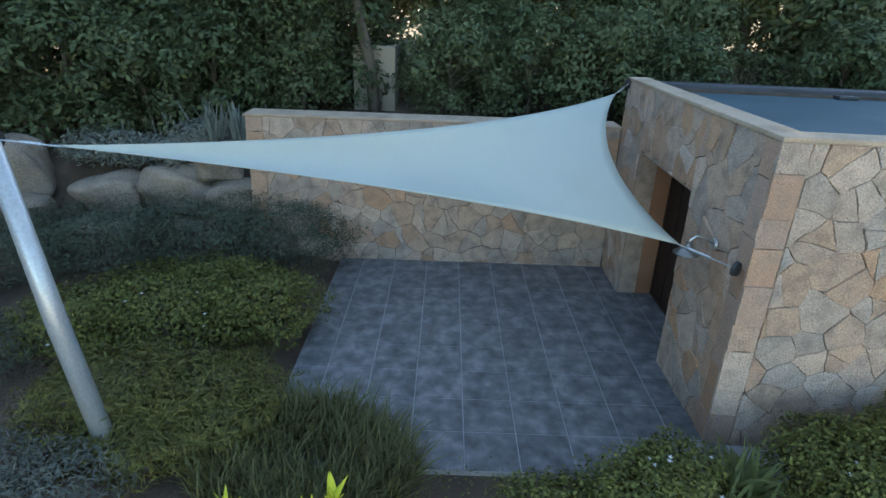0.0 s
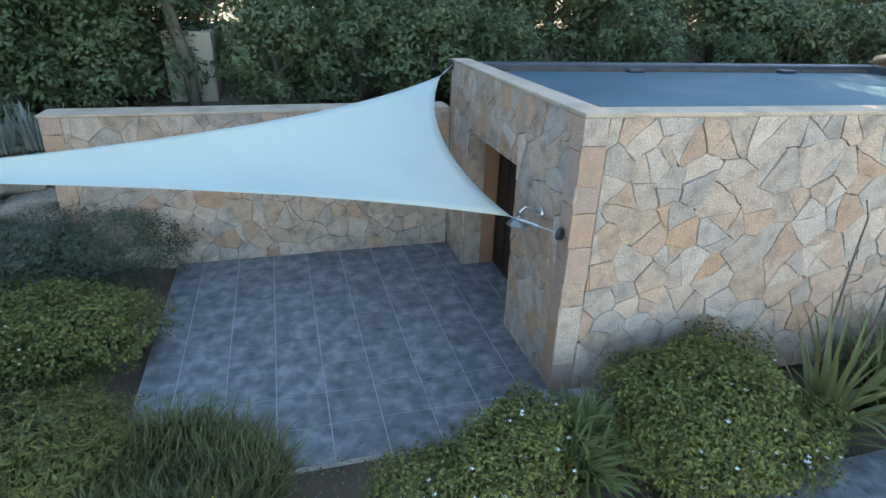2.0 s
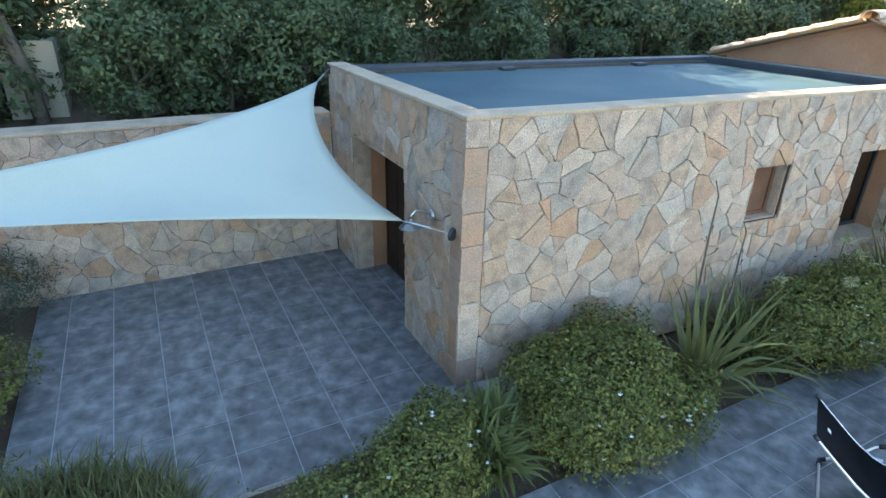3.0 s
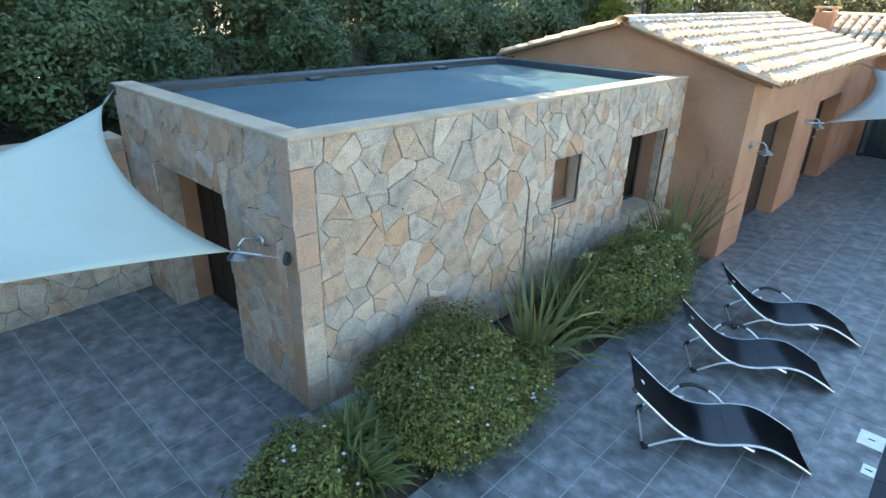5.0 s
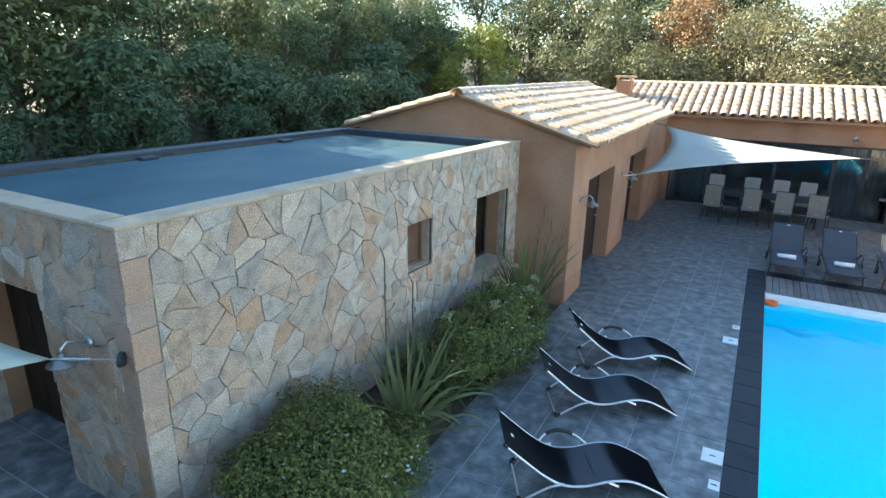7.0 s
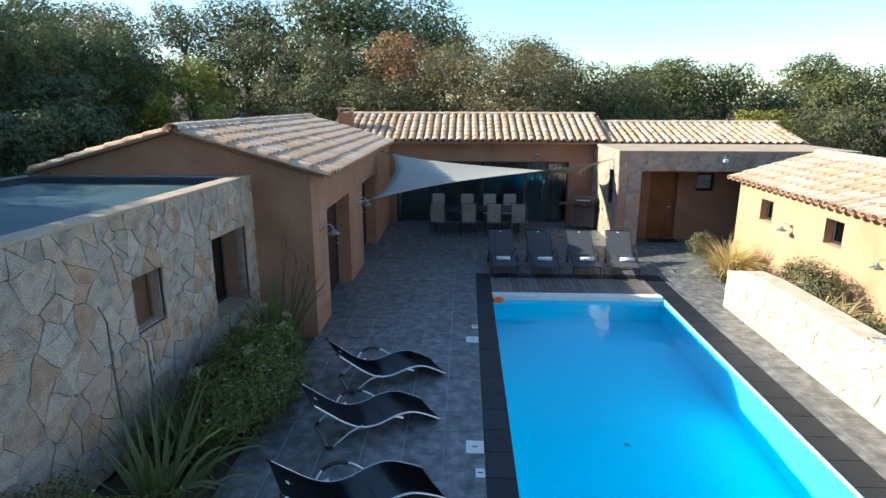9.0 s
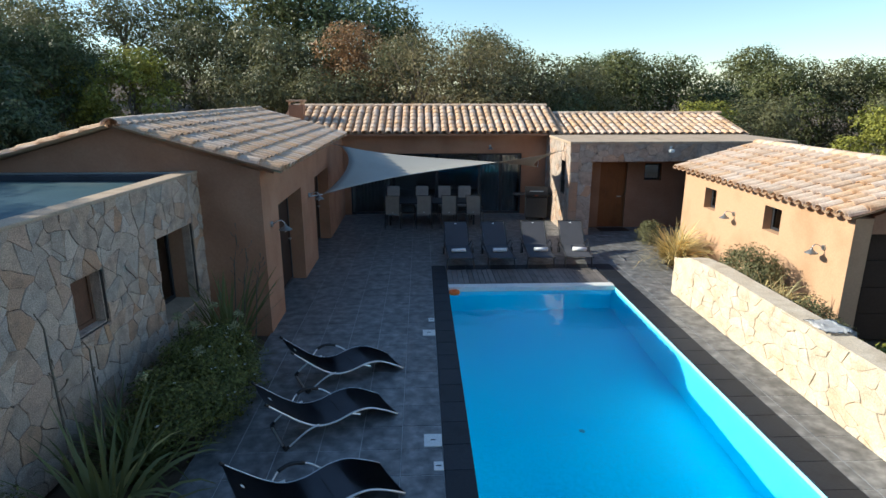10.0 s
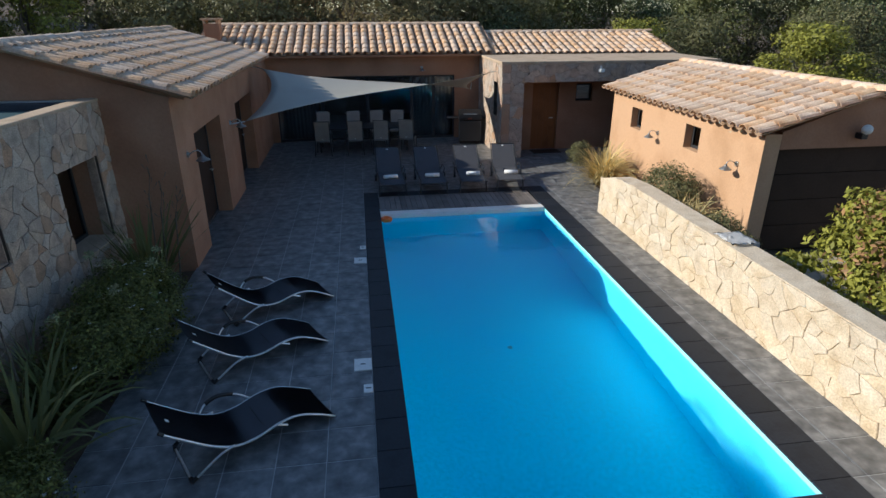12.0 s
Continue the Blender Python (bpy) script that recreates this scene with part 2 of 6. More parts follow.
def put(name, me, parent=None, m=None):
    ob = new(name, me)
    if parent:
        ob.parent = parent
    if m is not None:
        ob.matrix_basis = m
    return ob


def box(bm, x0, x1, y0, y1, z0, z1, bevel=0.0, m=None):
    r = bmesh.ops.create_cube(bm, size=1.0)
    vs = r["verts"]
    for v in vs:
        v.co = Vector(((x0 + x1) / 2 + v.co.x * (x1 - x0), (y0 + y1) / 2 + v.co.y * (y1 - y0), (z0 + z1) / 2 + v.co.z * (z1 - z0)))
    if bevel:
        es = list({e for v in vs for e in v.link_edges})
        r = bmesh.ops.bevel(bm, geom=es, offset=bevel, segments=2, affect="EDGES", profile=0.6)
        vs = list({v for f in r["faces"] for v in f.verts} | {v for v in vs if v.is_valid})
    if m is not None:
        bmesh.ops.transform(bm, matrix=m, verts=vs)
    return vs


def tube(bm, pts, radius, seg=8, cap=True, radii=None):
    """A tube along points."""
    pts = [Vector(p) for p in pts]
    rings = []
    up = Vector((0, 0, 1))
    for i, p in enumerate(pts):
        d = (pts[min(i + 1, len(pts) - 1)] - pts[max(i - 1, 0)]).normalized()
        ref = up if abs(d.z) < 0.95 else Vector((1, 0, 0))
        a = d.cross(ref).normalized()
        b = a.cross(d)
        r = radii[i] if radii else radius
        rings.append([bm.verts.new(p + (a * math.cos(t) + b * math.sin(t)) * r) for t in [2 * math.pi * k / seg for k in range(seg)]])
    for q, s in zip(rings, rings[1:]):
        for k in range(seg):
            bm.faces.new((q[k], q[(k + 1) % seg], s[(k + 1) % seg], s[k]))
    if cap:
        bm.faces.new(rings[0][::-1])
        bm.faces.new(rings[-1])


def lathe(bm, profile, seg=20, centre=(0, 0, 0)):
    """A turned shape from (radius, z) pairs."""
    c = Vector(centre)
    rings = [[bm.verts.new(c + Vector((r * math.cos(2 * math.pi * k / seg), r * math.sin(2 * math.pi * k / seg), z))) for k in range(seg)] for r, z in profile]
    for q, s in zip(rings, rings[1:]):
        for k in range(seg):
            bm.faces.new((q[k], q[(k + 1) % seg], s[(k + 1) % seg], s[k]))


def empty(name, at=(0, 0, 0), rz=0.0):
    ob = new(name)
    ob.matrix_basis = pose(*at, 0, 0, rz)
    return ob


# ---------------------------------------------------------------- masonry
def clip(poly, nx, ny, d):
    """The part of a convex outline where nx*x + ny*y <= d."""
    out = []
    for i, p in enumerate(poly):
        q = poly[(i + 1) % len(poly)]
        a, b = nx * p[0] + ny * p[1] - d, nx * q[0] + ny * q[1] - d
        if a <= 0:
            out.append(p)
        if (a < 0 < b) or (b < 0 < a):
            s = a / (a - b)
            out.append((p[0] + s * (q[0] - p[0]), p[1] + s * (q[1] - p[1])))
    return out


def area(poly):
    return 0.5 * sum(p[0] * q[1] - q[0] * p[1] for p, q in zip(poly, poly[1:] + poly[:1]))


def broken(rng, poly, a0, level=0):
    """Splits an outline across its longer way, again and again, down to pieces of about the area a0."""
    if abs(area(poly)) < a0 * rng.uniform(0.45, 1.5) or level > 5:
        return [poly]
    n = len(poly)
    gx_, gy_ = sum(p[0] for p in poly) / n, sum(p[1] for p in poly) / n
    far = max(poly, key=lambda p: (p[0] - gx_) ** 2 + (p[1] - gy_) ** 2)
    t = math.atan2(far[1] - gy_, far[0] - gx_) + rng.uniform(-0.3, 0.3)
    c, s = math.cos(t), math.sin(t)
    d = c * gx_ + s * gy_ + rng.uniform(-0.2, 0.2) * math.sqrt(abs(area(poly)))
    two = [q for q in (clip(poly, c, s, d), clip(poly, -c, -s, -d)) if len(q) > 2 and abs(area(q)) > 0.003]
    return [r for q in two for r in broken(rng, q, a0, level + 1)]


def stones(rng, w, h, size, openings=(), squash=1.0, shift=None):
    """Outlines of irregular stones that fill w by h but for the openings (u0, u1, v0, v1)."""
    seeds, tries = [], 0
    blocky = squash <= 0.8
    cell = size * (1.0 if blocky else 1.18)
    want = int(w * h / (cell * cell) * 1.45)
    while len(seeds) < want and tries < want * 60:
        tries += 1
        s = (rng.uniform(0, w), rng.uniform(0, h))
        k = 1.0 if shift is None else shift(s[0])
        if all(((s[0] - q[0]) ** 2 + ((s[1] - q[1]) / squash) ** 2) > (cell * k * q[2]) ** 2 for q in seeds):
            seeds.append((s[0], s[1], rng.uniform(0.32, 1.0)))
    res = []
    for i, s in enumerate(seeds):
        poly = [(0, 0), (w, 0), (w, h), (0, h)]
        near = sorted((q for q in seeds if q is not s), key=lambda q: (q[0] - s[0]) ** 2 + (q[1] - s[1]) ** 2)[:22]
        for q in near:
            nx, ny = q[0] - s[0], (q[1] - s[1]) / (squash * squash)
            wgt = 0.5 + 0.10 * (s[2] - q[2])
            d = nx * (s[0] + (q[0] - s[0]) * wgt) + ny * (s[1] + (q[1] - s[1]) * wgt)
            poly = clip(poly, nx, ny, d)
            if len(poly) < 3:
                break
        pieces = [poly] if len(poly) > 2 else []
        k = 1.0 if shift is None else shift(s[0])
        pieces = [r for p in pieces for r in broken(rng, p, (size * k) ** 2 * (1.6 if blocky else 1.3))]
        for u0, u1, v0, v1 in openings:
            nxt = []
            for p in pieces:
                a = clip(p, 1, 0, u0)
                b = clip(p, -1, 0, -u1)
                mid = clip(clip(p, 1, 0, u1), -1, 0, -u0) if len(clip(p, 1, 0, u1)) > 2 else []
                c = clip(mid, 0, 1, v0) if len(mid) > 2 else []
                d = clip(mid, 0, -1, -v1) if len(mid) > 2 else []
                nxt += [x for x in (a, b, c, d) if len(x) > 2 and abs(area(x)) > 0.0015]
            pieces = nxt
        res += pieces
    return res


def stone_mesh(poly, rng, material, joint=0.003, proud=0.018, warp=0.0, lim=(1, 1), holes=()):
    """One stone in the plane of the wall (x along, y up, z out), its back at z = -0.02."""
    cx, cy = sum(p[0] for p in poly) / len(poly), sum(p[1] for p in poly) / len(poly)
    ring = []
    n = len(poly)
    for i, p in enumerate(poly):
        q = poly[(i + 1) % n]
        ln = math.hypot(q[0] - p[0], q[1] - p[1])
        if ln < 0.02:
            continue
        k = 1 + int(ln / 0.085)
        for j in range(k):
            t = j / k
            ring.append((p[0] + t * (q[0] - p[0]), p[1] + t * (q[1] - p[1])))
    if warp:
        out = []
        for x, y in ring:
            d = noise.noise_vector((x * 2.6, y * 2.6, warp)) * 0.055 + noise.noise_vector((x * 9.0, y * 9.0, warp)) * 0.022
            e = min(1.0, x / 0.15, (lim[0] - x) / 0.15, 4 * y / 0.15, (lim[1] - y) / 0.15)
            for u0, u1, v0, v1 in holes:
                e = min(e, max(u0 - x, x - u1, v0 - y, y - v1) / 0.15)
            out.append((x + d.x * max(0, e), y + d.y * max(0, e)))
        ring = out
    if len(ring) < 3:
        return None
    def inset(by):
        out = []
        for (x, y), r in zip(ring, rough):
            d = math.hypot(x - cx, y - cy)
            s = max(0.3, 1 - (by + r) / max(d, 0.03))
            out.append((cx + (x - cx) * s, cy + (y - cy) * s))
        return out
    rough = [max(0.0, rng.gauss(0.0, 0.0035)) for _ in ring]
    pr = proud * rng.uniform(0.4, 1.4)
    tx, ty = rng.uniform(-0.04, 0.04), rng.uniform(-0.04, 0.04)
    r0, r1, r2 = inset(joint * rng.uniform(0.4, 1.0)), inset(joint), inset(joint + rng.uniform(0.003, 0.007))
    vs = [(x - cx, y - cy, -0.02) for x, y in r0] + [(x - cx, y - cy, pr * 0.7) for x, y in r1]
    vs += [(x - cx, y - cy, pr + (x - cx) * tx + (y - cy) * ty) for x, y in r2] + [(0, 0, pr + rng.uniform(-0.004, 0.012))]
    m = len(ring)
    fs = []
    for a in range(2):
        for i in range(m):
            j = (i + 1) % m
            fs.append((a * m + i, a * m + j, (a + 1) * m + j, (a + 1) * m + i))
    fs += [(2 * m + i, 2 * m + (i + 1) % m, 3 * m) for i in range(m)]
    return mesh_of("stone", vs, fs, material), cx, cy


def masonry(wall, seed, origin, along, w, h, size, openings=(), squash=1.0, mats=None, proud=0.018, joint=0.0018, shift=None, up=(0, 0, 1), quoin=""):
    """Clads one face of a wall: origin is its lower corner, along its direction; the face looks to along x up."""
    rng = random.Random(seed)
    o, a, u = Vector(origin), Vector(along).normalized(), Vector(up)
    nrm = a.cross(u)
    base = Matrix((( a.x, u.x, nrm.x, o.x), (a.y, u.y, nrm.y, o.y), (a.z, u.z, nrm.z, o.z), (0, 0, 0, 1)))
    mats = mats or [(M["stone"], 7), (M["stone_rust"], 3), (M["stone_grey"], 4), (M["stone_light"], 3)]
    bag = [m for m, k in mats for _ in range(k)]
    cells = []
    closed = list(openings)
    for end in quoin:
        z = 0.0
        while z < h - 0.01:
            z1 = z + rng.uniform(0.24, 0.5)
            if z1 > h - 0.2:
                z1 = h
            a, b = (0.0, 0.24) if end == "L" else (w - 0.24, w)
            cells.append(([(a, z), (b, z), (b, z1), (a, z1)], True))
            z = z1
        closed.append((a, b, -0.1, h + 0.1))
    cells += [(q, False) for q in stones(rng, w, h, size, closed, squash, shift)]
    for poly, corner in cells:
        r = stone_mesh(poly, rng, rng.choice(bag) if not corner or rng.random() < 0.2 else M["stone_quoin"], joint, proud, seed * 3.7, (w, h), closed)
        if r:
            put("stone", r[0], wall, base @ Matrix.Translation((r[1], r[2], 0)))


def wall_with_holes(name, origin, along, w, h, thick, openings, material, label, category="wall"):
    """A thick wall: its face runs from origin along `along`; the thickness goes back from it. Openings (u0, u1, v0, v1)."""
    o, a = Vector(origin), Vector(along).normalized()
    back = -a.cross(Vector((0, 0, 1)))
    m = Matrix(((a.x, back.x, 0, o.x), (a.y, back.y, 0, o.y), (0, 0, 1, o.z), (0, 0, 0, 1)))
    bm = bmesh.new()
    us = sorted({0, w, *[q for op in openings for q in op[:2]]})
    for u0, u1 in zip(us, us[1:]):
        cuts = sorted((op[2], op[3]) for op in openings if op[0] <= u0 + 1e-6 and op[1] >= u1 - 1e-6)
        z = 0.0
        for v0, v1 in cuts:
            if v0 > z + 1e-6:
                box(bm, u0, u1, 0, thick, z, v0, m=m)
            z = v1
        if z < h - 1e-6:
            box(bm, u0, u1, 0, thick, z, h, m=m)
    bmesh.ops.remove_doubles(bm, verts=bm.verts[:], dist=0.0005)
    return tagged(part(name, bm, material), label, category, kind="structure"), m


# ---------------------------------------------------------------- ground
def ground_z(x, y):
    """The garden lies at floor level and banks up behind the walls in the west."""
    def ss(a, b, t):
        t = min(1, max(0, (t - a) / (b - a)))
        return t * t * (3 - 2 * t)
    z = -0.06
    bank = 1.69 * ss(-4.6, -5.9, x)
    z += bank * (1 if y > -5.6 else 0.62 + 0.38 * ss(-7.5, -5.6, y))
    z += 1.0 * ss(-7.0, -14.0, x) + 2.6 * ss(24, 60, y) + 2.0 * ss(-14, -40, x)
    if -4.6 < x < 1.2 and y < -4.3:
        z += 0.10 * noise.noise((x * 0.8, y * 0.8, 0)) + 0.08
    return z


xs = [-1500, -400, -120, -60, -40, -28, -20] + [-16 + 0.5 * i for i in range(42)] + [6, 8.6, 12, 16, 20, 30, 60, 120, 400, 1500]
ys = [-1500, -300, -80, -40, -25] + [-18 + 0.6 * i for i in range(42)] + [9, 12, 16, 20, 24, 30, 38, 48, 60, 90, 200, 500, 1500]
POOL = (4.775, 8.50, 1.0, 9.70)       # x0, x1, y0, y1
gx = sorted(set(xs) | {4.6, 8.7})
gy = sorted(set(ys) | {0.6, 9.9})
gv = [(x, y, ground_z(x, y)) for y in gy for x in gx]
nx = len(gx)
gf = []
for j in range(len(gy) - 1):
    for i in range(nx - 1):
        if gx[i] >= 4.59 and gx[i + 1] <= 8.71 and gy[j] >= 0.59 and gy[j + 1] <= 9.91:
            continue
        gf.append((j * nx + i, j * nx + i + 1, (j + 1) * nx + i + 1, (j + 1) * nx + i))
tagged(new("ground", mesh_of("ground", gv, gf, M["soil"], True)), "brown bare garden soil sheet between the beds", "ground", kind="structure")


# ---------------------------------------------------------------- paved floors
def paving(name, x0, x1, y0, y1, size, label, z=0.0, skip=None, ox=0.0, oy=0.0, joined=False, material=None, gap=0.005):
    """A screed with tiles laid on it, each tile a piece of its own."""
    bm = bmesh.new()
    box(bm, x0, x1, y0, y1, z - 0.16, z - 0.006)
    floor = tagged(part(name, bm, M["grout"]), label, "pavement", kind="structure")
    material = material or M["tile"]
    cache = {}
    allv, allf = [], []
    i0, i1 = math.floor((x0 - ox) / size), math.ceil((x1 - ox) / size)
    j0, j1 = math.floor((y0 - oy) / size), math.ceil((y1 - oy) / size)
    for i in range(i0, i1):
        for j in range(j0, j1):
            a0, a1 = max(x0, ox + i * size), min(x1, ox + (i + 1) * size)
            b0, b1 = max(y0, oy + j * size), min(y1, oy + (j + 1) * size)
            if a1 - a0 < 0.03 or b1 - b0 < 0.03 or (skip and skip((a0 + a1) / 2, (b0 + b1) / 2)):
                continue
            key = (round(a1 - a0, 3), round(b1 - b0, 3))
            hx, hy = key[0] / 2 - gap, key[1] / 2 - gap
            e = 0.004
            vs = [(sx * hx, sy * hy, -0.012) for sx, sy in ((-1, -1), (1, -1), (1, 1), (-1, 1))]
            vs += [(sx * hx, sy * hy, -e) for sx, sy in ((-1, -1), (1, -1), (1, 1), (-1, 1))]
            vs += [(sx * (hx - e), sy * (hy - e), 0) for sx, sy in ((-1, -1), (1, -1), (1, 1), (-1, 1))]
            fs = [(8, 9, 10, 11)] + [(k + 4 * q, (k + 1) % 4 + 4 * q, (k + 1) % 4 + 4 * q + 4, k + 4 * q + 4) for q in range(2) for k in range(4)]
            c = ((a0 + a1) / 2, (b0 + b1) / 2, z + random.uniform(-0.0012, 0.0012))
            if joined:
                n = len(allv)
                allv += [(v[0] + c[0], v[1] + c[1], v[2] + c[2]) for v in vs]
                allf += [tuple(q + n for q in f) for f in fs]
                continue
            if key not in cache:
                cache[key] = mesh_of("tile", vs, fs, material)
            put("tile", cache[key], floor, Matrix.Translation(c))
    if joined and allv:
        tagged(put("tiles", mesh_of("tiles", allv, allf, material), floor), kind="stuff")
    return floor


paving("pavement_patio", -4.02, 0.44, -4.10, 0.66, 0.495, "slate-grey tiled patio floor under the shade sail", oy=-2.747 - 0.495 * 3, ox=0.44 - 0.495 * 10, skip=lambda x, y: y > 0.1 and not -3.4 < x < -1.2)


paving("pavement_deck", 1.5, 4.435, -1.5, 11.16, 0.495, "slate-grey tiled pool deck beside the loungers", ox=4.435 - 0.495 * 8, oy=0.1)
paving("pavement_terrace", 1.5, 12.5, 11.16, 17.5, 0.495, "slate-grey tiled terrace in front of the house", ox=4.435 - 0.495 * 8, oy=0.1, skip=lambda x, y: x > 9.0 and y > 15.2)
paving("pavement_strip", 8.91, 9.57, -3.0, 11.16, 0.495, "sunlit grey tiled strip between pool and low wall", ox=9.57 - 0.495 * 3, oy=0.17)
paving("pavement_corner", 9.575, 10.3, 9.0, 11.155, 0.495, "sunlit grey tiled corner beside the low wall end", ox=9.57 - 0.495 * 3, oy=0.17, z=-0.004)
paving("pavement_near", 4.435, 8.91, -3.0, 0.668, 0.495, "slate-grey tiled floor at the near end of the pool", ox=4.435 - 0.495 * 8, oy=0.1, z=-0.004)

# ---------------------------------------------------------------- pool
x0, x1, y0, y1 = POOL
bm = bmesh.new()
D = 1.5
for a in ((x0 - 0.25, x1 + 0.25, y0 - 0.25, y1 + 0.25, -D - 0.2, -D), (x0 - 0.25, x0, y0 - 0.25, y1 + 0.25, -D, -0.03),
          (x1, x1 + 0.25, y0 - 0.25, y1 + 0.25, -D, -0.03), (x0, x1, y0 - 0.25, y0, -D, -0.03), (x0, x1, y1, y1 + 0.25, -D, -0.03)):
    box(bm, *a)
pool = tagged(part("swimming_pool", bm, M["liner"]), "rectangular swimming pool with a pale blue liner", "pool", kind="structure")
bm = bmesh.new()
lathe(bm, [(0.0, 0.0), (0.035, 0.0), (0.042, -0.01), (0.042, -0.02)], 20, (6.60, 5.12, -D + 0.022))
part("drain", bm, M["curtain"], pool, "small grey round pool drain")
wv = [(x0, y0, -0.09), (x1, y0, -0.09), (x1, y1, -0.09), (x0, y1, -0.09)]
water = tagged(new("water", mesh_of("water", wv, [(0, 1, 2, 3)], M["water"])), "clear blue still pool water", "water", kind="structure")
water.visible_shadow = False
bm = bmesh.new()
box(bm, 4.435, x0 - 0.0, y0 - 0.33, 11.16, -0.028, -0.010)
box(bm, x1, 8.91, y0 - 0.33, 11.16, -0.028, -0.010)
box(bm, x0, x1, y0 - 0.33, y0, -0.028, -0.010)
box(bm, x0, x1, 10.83, 11.16, -0.028, -0.010)
edge = tagged(part("pool_edging", bm, M["grout"]), "black stone coping tiles round the pool", "coping", kind="structure")


def coping_piece(xa, xb, ya, yb):
    bm = bmesh.new()
    box(bm, xa + 0.003, xb - 0.003, ya + 0.003, yb - 0.003, -0.026, 0.004, 0.006)
    part("tile", bm, M["coping"], edge)


y = y0 - 0.33
while y < 11.1:
    coping_piece(4.435, x0 + 0.012, y, min(y + 0.495, 11.16))
    coping_piece(x1 - 0.012, 8.91, y, min(y + 0.495, 11.16))
    y += 0.495
x = x0 + 0.02
while x < x1 - 0.1:
    coping_piece(x, min(x + 0.495, x1 - 0.02), y0 - 0.33, y0 + 0.02)
    coping_piece(x, min(x + 0.495, x1 - 0.02), 10.83, 11.16)
    x += 0.495
bm = bmesh.new()
box(bm, x0, x1, y1 + 0.25, 10.83, -0.14, -0.03)
deck = tagged(part("pool_decking", bm, M["frame"]), "grey timber slat cover over the shutter pit", "decking", kind="structure")
x = x0 + 0.02
while x < x1 - 0.05:
    bm = bmesh.new()
    box(bm, x, x + 0.115, y1 + 0.02, 10.82, -0.03, 0.002, 0.004)
    part("plank", bm, M["plank"], deck)
    x += 0.122
bm = bmesh.new()
box(bm, x0 + 0.01, x1 - 0.01, 9.47, 9.70, -0.13, 0.012, 0.02)
tagged(part("pool_cover", bm, M["white"]), "white beam of the rolling pool cover", "pool cover")
for (a, b, c, d) in ((4.21, 4.43, 3.60, 3.86), (4.32, 4.43, 3.14, 3.30), (4.21, 4.43, 6.90, 7.15), (4.32, 4.43, 7.55, 7.71)):
    bm = bmesh.new()
    box(bm, a, b, c, d, -0.004, 0.012, 0.004)
    lid = tagged(part("skimmer_lid", bm, M["white"]), "white plastic skimmer lid set in the deck", "lid", group="skimmer lids")
    bm = bmesh.new()
    box(bm, (a + b) / 2 - 0.03, (a + b) / 2 + 0.03, (c + d) / 2 - 0.008, (c + d) / 2 + 0.008, 0.012, 0.016)
    part("grip", bm, M["frame"], lid)
bm = bmesh.new()
ring = [(4.90 + 0.09 * math.cos(a), 9.34 + 0.09 * math.sin(a), -0.06) for a in [i * math.pi / 8 for i in range(17)]]
tube(bm, ring, 0.045, 8, False)
tagged(part("pool_float", bm, M["ring"], smooth=True), "small orange ring float at the pool edge", "float")

# ---------------------------------------------------------------- stone annex (its long wall runs a little askew)
SK = 0.0729
east = Vector((SK, 1, 0)).normalized()
AH = 2.86
E_OPEN = [(3.81, 4.40, 1.37, 2.06), (5.68, 6.80, 0.81, 2.10)]
F_OPEN = [(0.90, 2.67, 0.0, 2.06)]
wall_e, _ = wall_with_holes("wall_annex_east", (-0.03 + 0.03 * SK, 0.03, 0), east, 7.21, 2.70, 0.42, [(a - 0.03, b - 0.03, c, d) for a, b, c, d in E_OPEN], M["mortar"], "stone wall with two deep openings")
wall_f, _ = wall_with_holes("wall_annex_front", (-4.05, 0.03, 0), (1, 0, 0), 4.02 - 0.43, 2.70, 0.42, F_OPEN, M["mortar"], "shaded stone wall with a deep doorway")
bm = bmesh.new()
box(bm, -4.05, -3.75, 0.45, 7.24, -1, 2.80, m=Matrix(((1, SK, 0, 0), (0, 1, 0, 0), (0, 0, 1, 0), (0, 0, 0, 1))))
tagged(part("wall_annex_west", bm, M["mortar"]), "plain back wall of the stone annex", "wall", kind="structure")
shear = Matrix(((1, SK, 0, 0), (0, 1, 0, 0), (0, 0, 1, 0), (0, 0, 0, 1)))
bm = bmesh.new()
box(bm, -3.75, -0.28, 0.28, 7.23, 2.702, 2.76, m=shear)
roof = tagged(part("roof_annex", bm, M["roof_felt"]), "flat grey bitumen roof of the annex", "flat roof", kind="structure")
bm = bmesh.new()
box(bm, -4.08, -3.80, 0.28, 7.23, 2.74, 2.86, 0.02, m=shear)
part("upstand", bm, M["dark_flash"], roof, "dark roofing felt upstand")
bm = bmesh.new()
box(bm, -3.80, -0.28, 6.94, 7.12, 2.75, 2.86, 0.015, m=shear)
part("upstand", bm, M["dark_flash"], roof)
bm = bmesh.new()
box(bm, -3.80, -0.28, 7.02, 7.12, 2.86, 2.885, 0.004, m=shear)
part("flashing", bm, M["steel"], roof, "pale metal flashing strip")
for yy in (2.6, 5.2):
    bm = bmesh.new()
    box(bm, -3.80, -3.62, yy, yy + 0.25, 2.755, 2.81, 0.02, m=shear)
    part("outlet", bm, M["frame"], roof)
